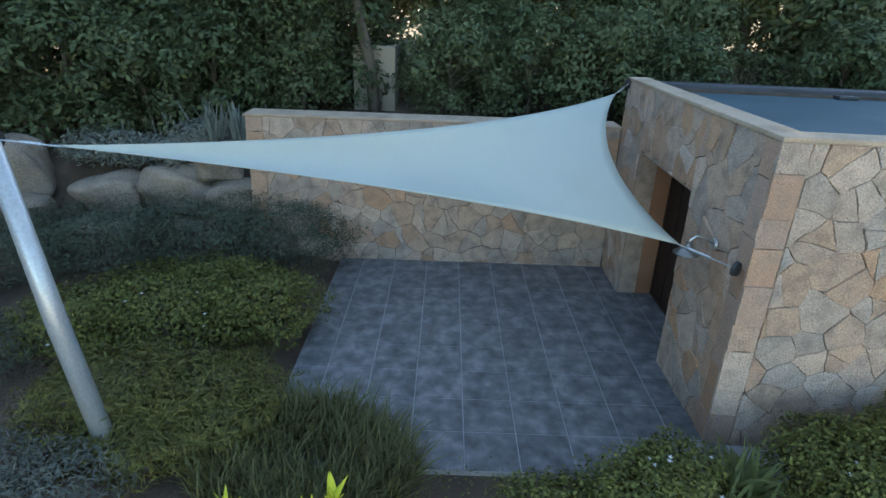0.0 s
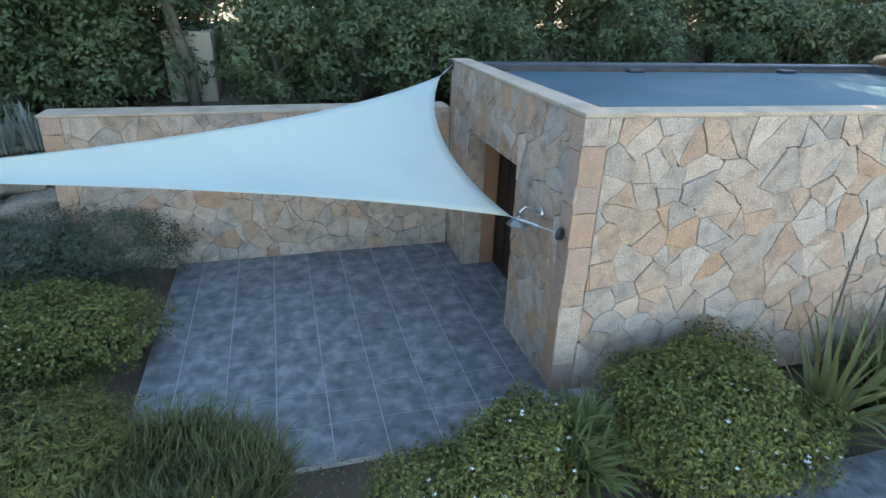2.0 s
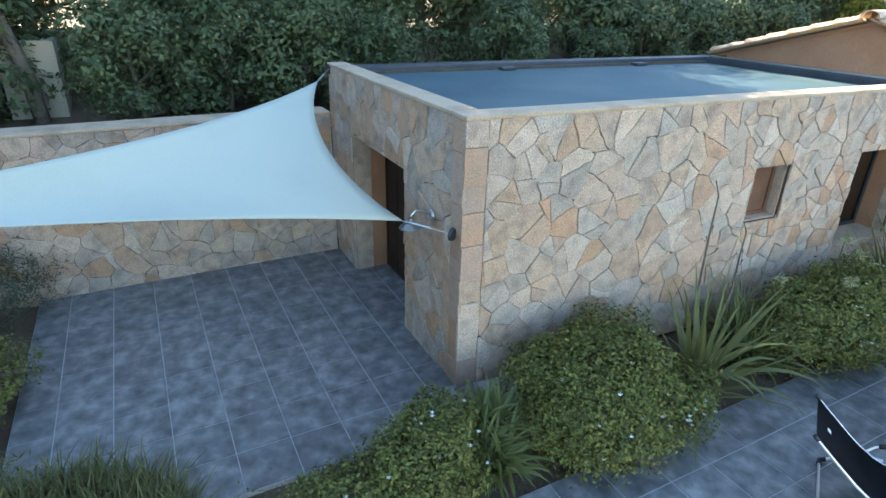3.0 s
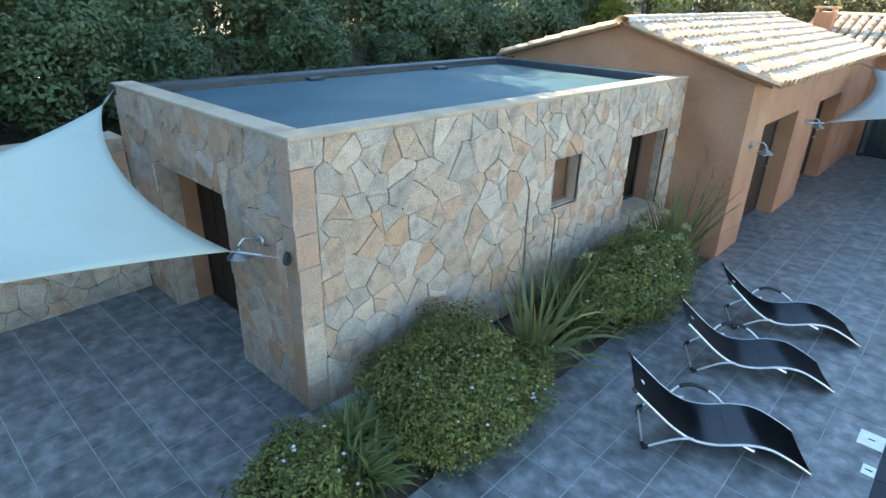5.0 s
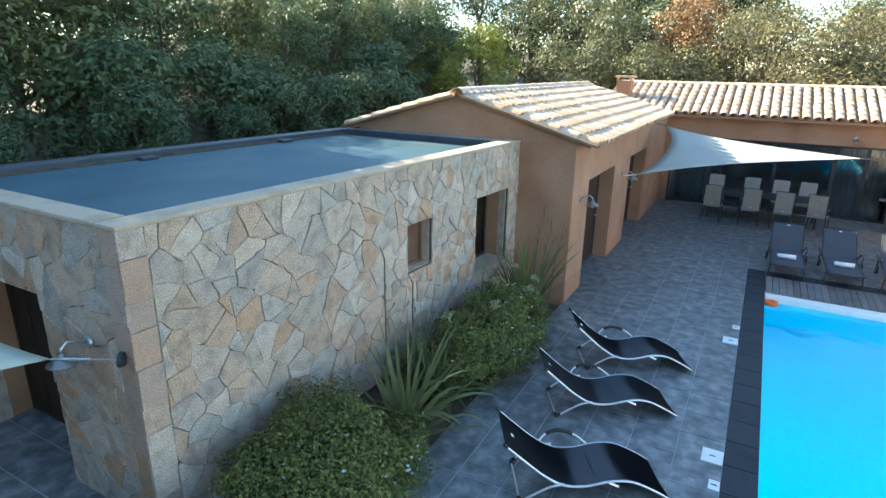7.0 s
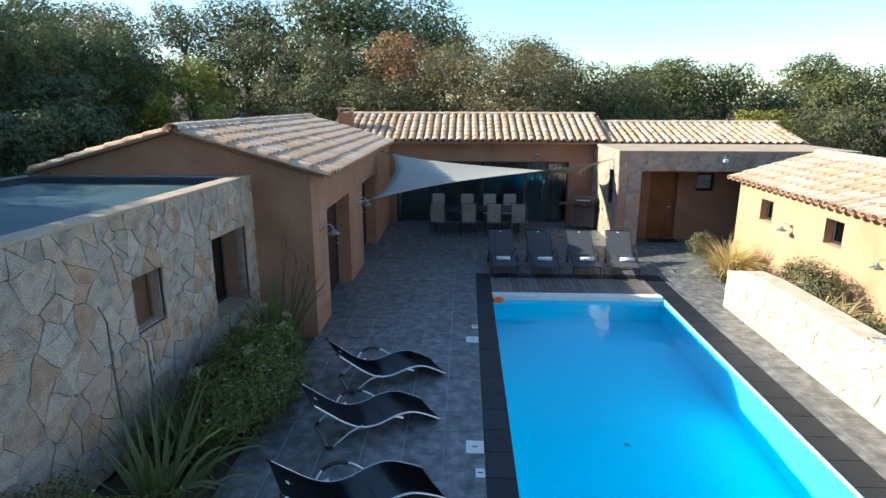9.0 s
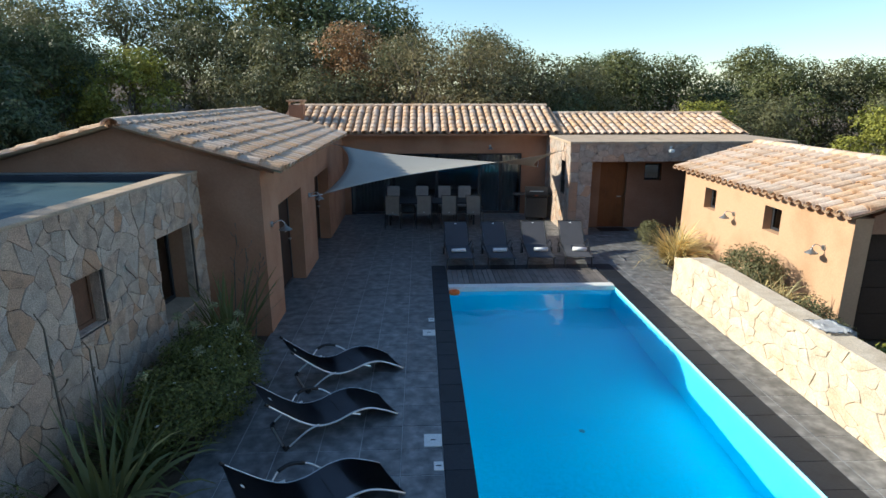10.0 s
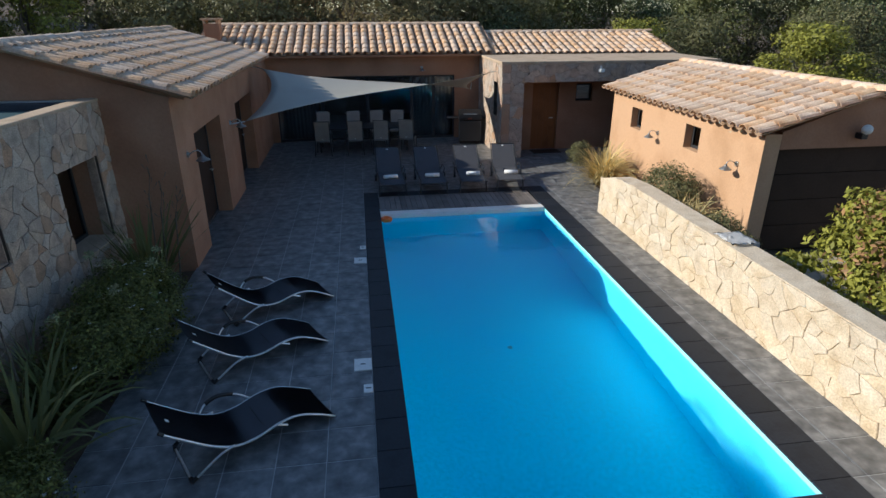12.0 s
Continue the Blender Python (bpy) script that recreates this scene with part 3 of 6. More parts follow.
# cement cap on the two outer walls
bm = bmesh.new()
box(bm, -0.28, 0.0, 0.0, 7.24, AH - 0.005, AH + 0.04, 0.014, m=shear)
box(bm, -4.06, -0.28, 0.0, 0.28, AH - 0.005, AH + 0.04, 0.014)
box(bm, -0.275, -0.034, 0.035, 7.235, 2.70, AH - 0.003, m=shear)
box(bm, -4.05, -0.28, 0.035, 0.275, 2.70, AH - 0.003)
tagged(part("trim_annex_cap", bm, M["coping_cap"]), "weathered cement capping along the wall tops", "capping", kind="structure")


# window recesses in the long wall and the doorway, closed at the back
def opening_back(name, origin, along, op, depth, leaf, label, category, frame_mat, mullion=0, handle=False):
    o, a = Vector(origin), Vector(along).normalized()
    back = -a.cross(Vector((0, 0, 1)))
    m = Matrix(((a.x, back.x, 0, o.x), (a.y, back.y, 0, o.y), (0, 0, 1, o.z), (0, 0, 0, 1)))
    u0, u1, v0, v1 = op
    th = tagged(empty(name), label, category, kind="structure")
    bm = bmesh.new()
    f = 0.06
    for q in ((u0, u0 + f, v0, v1), (u1 - f, u1, v0, v1), (u0 + f, u1 - f, v1 - f, v1), (u0 + f, u1 - f, v0, v0 + f)):
        box(bm, q[0], q[1], depth - 0.03, depth + 0.03, q[2], q[3], 0.004, m=m)
    part("frame", bm, frame_mat, th)
    bm = bmesh.new()
    box(bm, u0 + f, u1 - f, depth - 0.01, depth + 0.014, v0 + f, v1 - f, m=m)
    pane = part("pane" if leaf is M["glass"] else "leaf", bm, leaf, th)
    for k in range(mullion):
        bm = bmesh.new()
        uu = u0 + f + (u1 - u0 - 2 * f) * (k + 1) / (mullion + 1)
        box(bm, uu - 0.012, uu + 0.012, depth - 0.022, depth - 0.01, v0 + f, v1 - f, m=m)
        part("board_joint", bm, frame_mat, th)
    if handle:
        bm = bmesh.new()
        box(bm, u1 - f - 0.10, u1 - f - 0.07, depth - 0.07, depth - 0.012, v0 + 0.98, v0 + 1.0, 0.003, m=m)
        box(bm, u1 - f - 0.20, u1 - f - 0.07, depth - 0.08, depth - 0.065, v0 + 0.975, v0 + 1.005, 0.004, m=m)
        part("door_handle", bm, M["steel"], th)
    return th


def render_lining(name, origin, along, op, d0, d1, material, label, sides="LRT", t=0.012, sill=None):
    """Plastered lining of a reveal."""
    o, a = Vector(origin), Vector(along).normalized()
    back = -a.cross(Vector((0, 0, 1)))
    m = Matrix(((a.x, back.x, 0, o.x), (a.y, back.y, 0, o.y), (0, 0, 1, o.z), (0, 0, 0, 1)))
    u0, u1, v0, v1 = op
    bm = bmesh.new()
    if "L" in sides:
        box(bm, u0 - 0.001, u0 + t, d0, d1, v0, v1, m=m)
    if "R" in sides:
        box(bm, u1 - t, u1 + 0.001, d0, d1, v0, v1, m=m)
    if "T" in sides:
        box(bm, u0 + t, u1 - t, d0, d1, v1 - t, v1 + 0.001, m=m)
    if "B" in sides:
        box(bm, u0 + t, u1 - t, d0, d1, v0 - 0.001, v0 + t, m=m)
    return tagged(part(name, bm, material), label, "reveal", kind="structure")


opening_back("door_1", (-4.05, 0.03, 0), (1, 0, 0), F_OPEN[0], 0.50, M["door_dark"], "closed dark brown wooden plank door in a doorway", "door", M["door_dark"], 4, True)
render_lining("trim_doorway", (-4.05, 0.03, 0), (1, 0, 0), F_OPEN[0], 0.252, 0.54, M["render"], "ochre plastered lining of the doorway")
render_lining("trim_jamb", (-4.05, 0.03, 0), (1, 0, 0), F_OPEN[0], 0.004, 0.25, M["stone"], "granite jambs and lintel of the doorway", t=0.02)
opening_back("window_1", (-0.03, 0, 0), east, E_OPEN[0], 0.19, M["shutter"], "small deep window, brown back with the recess shade painted in", "window", M["shutter"])
opening_back("window_2", (-0.03, 0, 0), east, E_OPEN[1], 0.43, M["glass"], "tall narrow window with an anthracite frame", "window", M["frame"], 1)
render_lining("trim_window_1", (-0.03, 0, 0), east, E_OPEN[0], 0.034, 0.18, M["stone"], "stone lined reveal", "LRTB")
render_lining("trim_window_2", (-0.03, 0, 0), east, E_OPEN[1], 0.16, 0.45, M["render"], "ochre plastered reveal", "LRT")
render_lining("trim_jamb_window", (-0.03, 0, 0), east, E_OPEN[1], 0.034, 0.158, M["stone"], "granite jambs of the tall window", "LRT", t=0.02)
bm = bmesh.new()
box(bm, -0.42, 0.03, 5.68, 6.80, 0.79, 0.822, 0.006, m=shear)
tagged(part("trim_sill", bm, M["coping_cap"]), "cement window sill", "sill", kind="structure")
bm = bmesh.new()
box(bm, -3.7, -0.5, 0.72, 7.2, -0.02, 0.02, m=shear)
tagged(part("floor_annex", bm, M["inside"]), "plain floor inside the annex", "floor", kind="structure")

# ---------------------------------------------------------------- patio back wall
wall_b, _ = wall_with_holes("wall_patio_back", (-4.03, -5.42, -0.1), (0, 1, 0), 5.42, 2.27, 0.42, [], M["mortar"], "irregular granite garden wall behind the patio")
bm = bmesh.new()
box(bm, -4.46, -4.0, -5.44, 0.0, 2.17, 2.21, 0.012)
tagged(part("trim_wall_cap", bm, M["coping_cap"]), "rough cement top of the garden wall", "capping", kind="structure")

# ---------------------------------------------------------------- low wall along the pool
bm = bmesh.new()
LW = [(9.03, 0.76), (8.4, 0.94), (7.6, 1.0), (-3.2, 1.0)]
vs = []
for xx in (9.58, 9.96):
    for yy, zz in LW:
        vs.append(bm.verts.new((xx, yy, zz)))
        vs.append(bm.verts.new((xx, yy, -0.1)))
n = len(LW) * 2
for i in range(len(LW) - 1):
    a = i * 2
    bm.faces.new((vs[a], vs[a + 1], vs[a + 3], vs[a + 2]))
    bm.faces.new((vs[n + a], vs[n + a + 2], vs[n + a + 3], vs[n + a + 1]))
    bm.faces.new((vs[a], vs[a + 2], vs[n + a + 2], vs[n + a]))
bm.faces.new((vs[0], vs[n], vs[n + 1], vs[1]))
bm.faces.new((vs[n - 2], vs[n - 1], vs[2 * n - 1], vs[2 * n - 2]))
bmesh.ops.recalc_face_normals(bm, faces=bm.faces[:])
wall_l = tagged(part("wall_low", bm, M["stone_pale"]), "low sunlit wall of pale irregular stone", "wall", kind="structure")

# ---------------------------------------------------------------- tiled roofs
def barrel(name, length, r0, r1, material, seg=6, t=0.014):
    """A half-round roof tile along +y, its wide end at y = 0."""
    vs, fs = [], []
    for y_, r in ((0, r0), (length, r1)):
        for rr in (r, r - t):
            for k in range(seg + 1):
                a = math.pi * k / seg
                vs.append((rr * math.cos(a), y_, rr * math.sin(a) * 0.8))
    q = seg + 1
    for k in range(seg):
        fs += [(k, k + 1, 2 * q + k + 1, 2 * q + k), (q + k + 1, q + k, 3 * q + k, 3 * q + k + 1), (k + 1, k, q + k, q + k + 1), (2 * q + k, 2 * q + k + 1, 3 * q + k + 1, 3 * q + k)]
    return mesh_of(name, vs, fs, material, False)


TILE = barrel("roof_tile", 0.44, 0.113, 0.099, M["terracotta"], t=0.013)


def tiled_slope(roof_ob, eave_a, eave_b, up_v, length, pitch=0.235, course=0.36, parts=True, seed=1, lift=0.034):
    """Tiles from an eave line up a slope; up_v is the unit way up the slope."""
    rng = random.Random(seed)
    a, b, u = Vector(eave_a), Vector(eave_b), Vector(up_v).normalized()
    al = (b - a)
    w = al.length
    al.normalize()
    nrm = al.cross(u)
    if nrm.z < 0:
        nrm = -nrm
    xv = u.cross(nrm)
    n = int(w / pitch)
    pitch = w / n
    rows = int(math.ceil((length - 0.08) / course))
    jv, jf = [], []
    src_v = [v.co.copy() for v in TILE.vertices]
    src_f = [tuple(p.vertices) for p in TILE.polygons]
    pv, pf = [], []
    for i in range(n):
        c = a + al * (pitch * (i + 0.5))
        for j in range(rows):
            s = j * course - 0.04 + rng.uniform(-0.012, 0.012)
            tilt = rng.uniform(-0.02, 0.02)
            o = c + u * s + nrm * (0.056 + rng.uniform(-0.006, 0.008)) + al * rng.uniform(-0.008, 0.008)
            uu = (u + al * tilt - nrm * lift).normalized()
            xx = uu.cross(nrm).normalized()
            zz = xx.cross(uu)
            m = Matrix(((xx.x, uu.x, zz.x, o.x), (xx.y, uu.y, zz.y, o.y), (xx.z, uu.z, zz.z, o.z), (0, 0, 0, 1)))
            if s + 0.44 > length + 0.1:
                m = m @ Matrix.Diagonal((1, max(0.3, (length - s) / 0.44), 1, 1))
            if parts:
                put("roof_tile", TILE, roof_ob, m)
            else:
                k = len(jv)
                jv += [m @ v for v in src_v]
                jf += [tuple(q + k for q in f) for f in src_f]
    # channel tiles between the covers
    for i in range(n + 1):
        c = a + al * (pitch * i) - u * 0.02
        k = len(pv)
        for s in (0, length):
            for q in range(5):
                t = math.pi * q / 4
                p = c + u * s - al * math.cos(t) * pitch * 0.42 + nrm * (0.055 - 0.05 * math.sin(t))
                pv.append(p)
        pf += [(k + q, k + q + 1, k + 5 + q + 1, k + 5 + q) for q in range(4)]
    tagged(put("channel_tiles", mesh_of("channel_tiles", pv, pf, M["terra_pan"]), roof_ob), kind="stuff")
    if jv:
        tagged(put("roof_tiles", mesh_of("roof_tiles", jv, jf, M["terracotta"]), roof_ob), kind="stuff")


def ridge_row(roof_ob, a, b, step=0.36, seed=3):
    rng = random.Random(seed)
    a, b = Vector(a), Vector(b)
    d = (b - a).normalized()
    k = 0.0
    rz = math.atan2(-d.x, d.y)
    while k < (b - a).length - 0.2:
        p = a + d * k
        put("roof_tile", TILE, roof_ob, Matrix.Translation(p) @ Matrix.Rotation(rz, 4, "Z") @ Matrix.Rotation(0.05 + rng.uniform(-0.02, 0.02), 4, "X") @ Matrix.Diagonal((1.25, 1, 1.1, 1)))
        k += step


def verge_row(roof_ob, a, b, step=0.36, seed=5):
    """Cover tiles laid up the slope along a gable edge, from the eave a to the ridge b."""
    rng = random.Random(seed)
    a, b = Vector(a), Vector(b)
    u = (b - a).normalized()
    xx = u.cross(Vector((0, 0, 1))).normalized()
    zz = xx.cross(u)
    k = 0.0
    while k < (b - a).length - 0.2:
        uu = (u - zz * 0.08 + xx * rng.uniform(-0.03, 0.03)).normalized()
        x2 = uu.cross(zz).normalized()
        z2 = x2.cross(uu)
        o = a + u * k + zz * (0.045 + rng.uniform(-0.006, 0.010))
        put("roof_tile", TILE, roof_ob, Matrix(((x2.x, uu.x, z2.x, o.x), (x2.y, uu.y, z2.y, o.y), (x2.z, uu.z, z2.z, o.z), (0, 0, 0, 1))))
        k += step


def slab(name, pts, thick, material, parent, label=""):
    """A slab under a polygon of points."""
    bm = bmesh.new()
    top = [bm.verts.new(p) for p in pts]
    bot = [bm.verts.new((p[0], p[1], p[2] - thick)) for p in pts]
    bm.faces.new(top)
    bm.faces.new(bot[::-1])
    for i in range(len(pts)):
        j = (i + 1) % len(pts)
        bm.faces.new((top[j], top[i], bot[i], bot[j]))
    bmesh.ops.recalc_face_normals(bm, faces=bm.faces[:])
    return part(name, bm, material, parent, label)


# ---------------------------------------------------------------- ochre wing beside the annex
OX, OY0, OY1 = 1.53, 7.14, 17.5
RX, RZ = -0.71, 3.60
EZ = 2.86
DO = [(8.19 - OY0, 10.30 - OY0, 0.0, 2.12), (11.97 - OY0, 14.10 - OY0, 0.0, 2.10)]
wing, _ = wall_with_holes("wall_wing_east", (OX, OY0, 0), (0, 1, 0), OY1 - OY0, 2.88, 0.45, DO, M["render"], "ochre rendered wall with two deep doorways")
bm = bmesh.new()
v = [bm.verts.new(p) for p in ((-3.0, OY0, -0.5), (OX - 0.001, OY0, -0.5), (OX - 0.001, OY0, 2.895), (RX, OY0, RZ - 0.05), (-3.0, OY0, 2.92))]
w_ = [bm.verts.new((q.co.x, OY0 + 0.4, q.co.z)) for q in v]
bm.faces.new(v[::-1])
bm.faces.new(w_)
for i in range(5):
    bm.faces.new((v[i], v[(i + 1) % 5], w_[(i + 1) % 5], w_[i]))
bmesh.ops.recalc_face_normals(bm, faces=bm.faces[:])
bmesh.ops.transform(bm, matrix=Matrix.Translation((0, -0.002, 0)), verts=bm.verts[:])
tagged(part("wall_wing_gable", bm, M["render"]), "ochre rendered gable wall", "wall", kind="structure")
bm = bmesh.new()
box(bm, -3.0, -2.6, OY0 + 0.4, OY1, -0.5, 2.85)
box(bm, -2.6, OX - 0.46, 15.4, 15.7, 0, 2.8)
tagged(part("wall_wing_west", bm, M["render"]), "plain rear walls of the wing", "wall", kind="structure")
roof_w = tagged(empty("roof_wing"), "weathered terracotta barrel tile roof of the wing", "tiled roof", kind="structure")
RY0, RY1 = 7.04, 15.65
slab("roof_deck", [(OX + 0.24, RY0 + 0.08, EZ + 0.033), (OX + 0.24, RY1, EZ + 0.033), (RX, RY1, RZ), (RX, RY0 + 0.08, RZ)], 0.05, M["render"], roof_w)
slab("roof_deck", [(-3.25, RY0 + 0.08, 2.90), (RX, RY0 + 0.08, RZ), (RX, RY1, RZ), (-3.25, RY1, 2.90)], 0.05, M["render"], roof_w)
verge_row(roof_w, (OX + 0.36, RY0 + 0.10, EZ), (RX, RY0 + 0.10, RZ))
verge_row(roof_w, (-3.27, RY0 + 0.10, 2.90), (RX, RY0 + 0.10, RZ), seed=6)
upw = Vector((RX - OX - 0.34, 0, RZ - EZ))
tiled_slope(roof_w, (OX + 0.36, RY0 + 0.02, EZ), (OX + 0.36, RY1, EZ), upw, upw.length, seed=11, pitch=0.25)
upw2 = Vector((RX + 3.25, 0, RZ - 2.90))
tiled_slope(roof_w, (-3.27, RY1, 2.90), (-3.27, RY0, 2.90), upw2, upw2.length, parts=False, seed=12, pitch=0.25)
ridge_row(roof_w, (RX, RY0 - 0.04, RZ + 0.06), (RX, RY1, RZ + 0.06))
for k, (u0, u1, v0, v1) in enumerate(DO):
    opening_back("door_%d" % (k + 2), (OX, OY0, 0), (0, 1, 0), (u0, u1, v0, v1), 0.33, M["door_dark"], "dark brown closed sliding door in an ochre wall", "door", M["frame"], 1, True)
# ---------------------------------------------------------------- main house
HY = 17.5
HOPEN = [(1.75 - 1.5, 7.72 - 1.5, 0.0, 2.13)]
house_w, _ = wall_with_holes("wall_house_front", (1.5, HY, 0), (1, 0, 0), 7.06, 2.85, 0.4, HOPEN, M["render"], "ochre rendered house front with wide glazing")
bm = bmesh.new()
box(bm, 1.5, 1.9, HY + 0.4, 23.0, 0, 2.85)
box(bm, 8.16, 8.56, HY + 0.4, 23.0, 0, 2.85)
box(bm, 1.5, 8.56, 23.0, 23.3, 0, 2.85)
tagged(part("wall_house_back", bm, M["inside"]), "plain inner walls of the living room", "wall", kind="structure")
bm = bmesh.new()
box(bm, 1.9, 8.16, HY + 0.02, 23.0, -0.1, -0.002)
tagged(part("floor_house", bm, M["inside"]), "plain living room floor", "floor", kind="structure")
bm = bmesh.new()
box(bm, 1.5, 8.56, HY, 23.0, 2.852, 2.95)
tagged(part("ceiling_house", bm, M["inside"]), "plain living room ceiling", "ceiling", kind="structure")
g = tagged(empty("window_3"), "wide sliding glass doors with dark frames and curtains", "window", kind="structure")
gx_ = [1.75, 3.25, 4.75, 6.25, 7.0, 7.72]
for a, b in zip(gx_, gx_[1:]):
    bm = bmesh.new()
    for q in ((a, a + 0.05, 0, 2.13), (b - 0.05, b, 0, 2.13), (a + 0.05, b - 0.05, 2.07, 2.13), (a + 0.05, b - 0.05, 0, 0.07)):
        box(bm, q[0], q[1], HY + 0.10, HY + 0.16, q[2], q[3], 0.003)
    fr = part("window_frame", bm, M["frame"], g)
    bm = bmesh.new()
    box(bm, a + 0.05, b - 0.05, HY + 0.125, HY + 0.135, 0.07, 2.07)
    pn = part("pane", bm, M["glass"], fr)
    pn.visible_shadow = False
for a, b in ((1.8, 3.1), (6.3, 7.65)):
    bm = bmesh.new()
    pts = [(a + (b - a) * i / 60, HY + 0.42 + 0.035 * math.sin(i * 1.1)) for i in range(61)]
    lo = [bm.verts.new((p[0], p[1], 0.03)) for p in pts]
    hi = [bm.verts.new((p[0], p[1], 2.1)) for p in pts]
    for i in range(60):
        bm.faces.new((lo[i], lo[i + 1], hi[i + 1], hi[i]))
    r_ = bmesh.ops.solidify(bm, geom=bm.faces[:], thickness=0.006)
    tagged(part("curtain", bm, M["curtain"], smooth=True), "pale grey drawn curtain behind the glass", "curtain", group="curtains")
roof_h = tagged(empty("roof_house"), "pale terracotta barrel tile roof of the house", "tiled roof", kind="structure")
HE, HR, HEY, HRY = 2.81, 3.61, 17.12, 19.6
slab("roof_deck", [(-0.5, HEY, HE), (8.92, HEY, HE), (8.92, HRY, HR), (-0.5, HRY, HR)], 0.06, M["render"], roof_h)
slab("roof_deck", [(-0.5, HRY, HR), (8.92, HRY, HR), (8.92, 23.6, 2.3), (-0.5, 23.6, 2.3)], 0.06, M["render"], roof_h)
uph = Vector((0, HRY - HEY, HR - HE))
tiled_slope(roof_h, (-0.5, HEY - 0.02, HE), (8.92, HEY - 0.02, HE), uph, uph.length, seed=21, pitch=0.262, lift=0.03)
ridge_row(roof_h, (-0.5, HRY, HR + 0.05), (8.95, HRY, HR + 0.05))
bm = bmesh.new()
box(bm, -0.32, 0.16, 18.0, 18.4, 2.9, 3.76, 0.01)
chim = tagged(part("chimney", bm, M["render"]), "small ochre rendered chimney on the roof", "chimney")
bm = bmesh.new()
box(bm, -0.38, 0.22, 17.94, 18.46, 3.86, 3.92, 0.01)
for q in ((-0.32, -0.24), (0.08, 0.16)):
    box(bm, q[0], q[1], 18.0, 18.4, 3.76, 3.86)
part("chimney_cap", bm, M["terracotta"], chim, "terracotta chimney cap")

# right-hand part of the house behind the porch
roof_r = tagged(empty("roof_rear"), "lower terracotta barrel tile roof behind the porch", "tiled roof", kind="structure")
slab("roof_deck", [(8.98, 17.12, 2.75), (15.35, 17.12, 2.75), (15.35, 19.4, 3.33), (8.98, 19.4, 3.33)], 0.06, M["render"], roof_r)
slab("roof_deck", [(8.98, 19.4, 3.33), (15.35, 19.4, 3.33), (15.35, 23, 2.4), (8.98, 23, 2.4)], 0.06, M["render"], roof_r)
upr = Vector((0, 2.28, 0.58))
tiled_slope(roof_r, (8.98, 17.10, 2.75), (15.35, 17.10, 2.75), upr, upr.length, seed=31, pitch=0.262, lift=0.03)
ridge_row(roof_r, (8.98, 19.4, 3.38), (15.35, 19.4, 3.38))
# dark brown colour stands in for the shade under the rear eaves
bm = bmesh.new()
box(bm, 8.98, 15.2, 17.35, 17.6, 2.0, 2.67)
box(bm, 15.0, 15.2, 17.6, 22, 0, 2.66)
tagged(part("wall_rear", bm, M["door_dark"]), "wall under the rear roof, eaves shade painted in dark brown", "wall", kind="structure")

# ---------------------------------------------------------------- stone porch
PY = 14.2
porch, _ = wall_with_holes("wall_porch_front", (8.58, PY, 0), (1, 0, 0), 6.6, 2.71, 0.35, [(0.645, 3.70, 0.0, 2.20)], M["mortar"], "stone porch front with a wide opening")
porch_l, _ = wall_with_holes("wall_porch_side", (8.58, HY, 0), (0, -1, 0), HY - PY - 0.001, 2.71, 0.3, [(2.25, 2.75, 1.15, 2.15)], M["mortar"], "stone side wall of the porch with a slit window")
bm = bmesh.new()
box(bm, 8.53, 15.25, PY - 0.05, 17.1, 2.71, 2.785, 0.01)
tagged(part("roof_porch", bm, M["coping_cap"]), "flat cement roof of the stone porch", "flat roof", kind="structure")
back_w, _ = wall_with_holes("wall_porch_back", (8.86, 15.2, 0), (1, 0, 0), 4.9, 2.70, 0.3, [(0.94, 1.78, 0, 2.06), (2.33, 2.87, 1.50, 2.03)], M["render"], "shaded ochre wall at the back of the porch")
opening_back("door_4", (8.86, 15.2, 0), (1, 0, 0), (0.94, 1.78, 0, 2.06), 0.12, M["door_wood"], "closed orange-brown wooden front door", "door", M["door_wood"], 3, True)
opening_back("window_4", (8.86, 15.2, 0), (1, 0, 0), (2.33, 2.87, 1.50, 2.03), 0.15, M["glass"], "small dark framed window beside the door", "window", M["frame"])
opening_back("window_5", (8.58, HY, 0), (0, -1, 0), (2.25, 2.75, 1.15, 2.15), 0.2, M["glass"], "narrow slit window in the stone side wall", "window", M["frame"])
bm = bmesh.new()
box(bm, 14.8, 15.15, PY + 0.35, 17.1, 0, 2.71)
tagged(part("wall_porch_end", bm, M["render"]), "plain ochre end wall of the porch", "wall", kind="structure")
bm = bmesh.new()
box(bm, 8.85, 13.4, 14.1, 15.2, -0.1, 0.004)
tagged(part("floor_porch", bm, M["tile"]), "grey porch floor", "floor", kind="structure")
bm = bmesh.new()
box(bm, 9.75, 10.65, 14.62, 15.08, 0.004, 0.022, 0.006)
tagged(part("doormat", bm, M["black"]), "black rubber doormat at the front door", "doormat")

bm = bmesh.new()
box(bm, 1.05, 1.527, 7.4, 17.3, -0.1, -0.004)
tagged(part("floor_thresholds", bm, M["tile"]), "slate-grey thresholds inside the wing doorways", "floor", kind="structure")

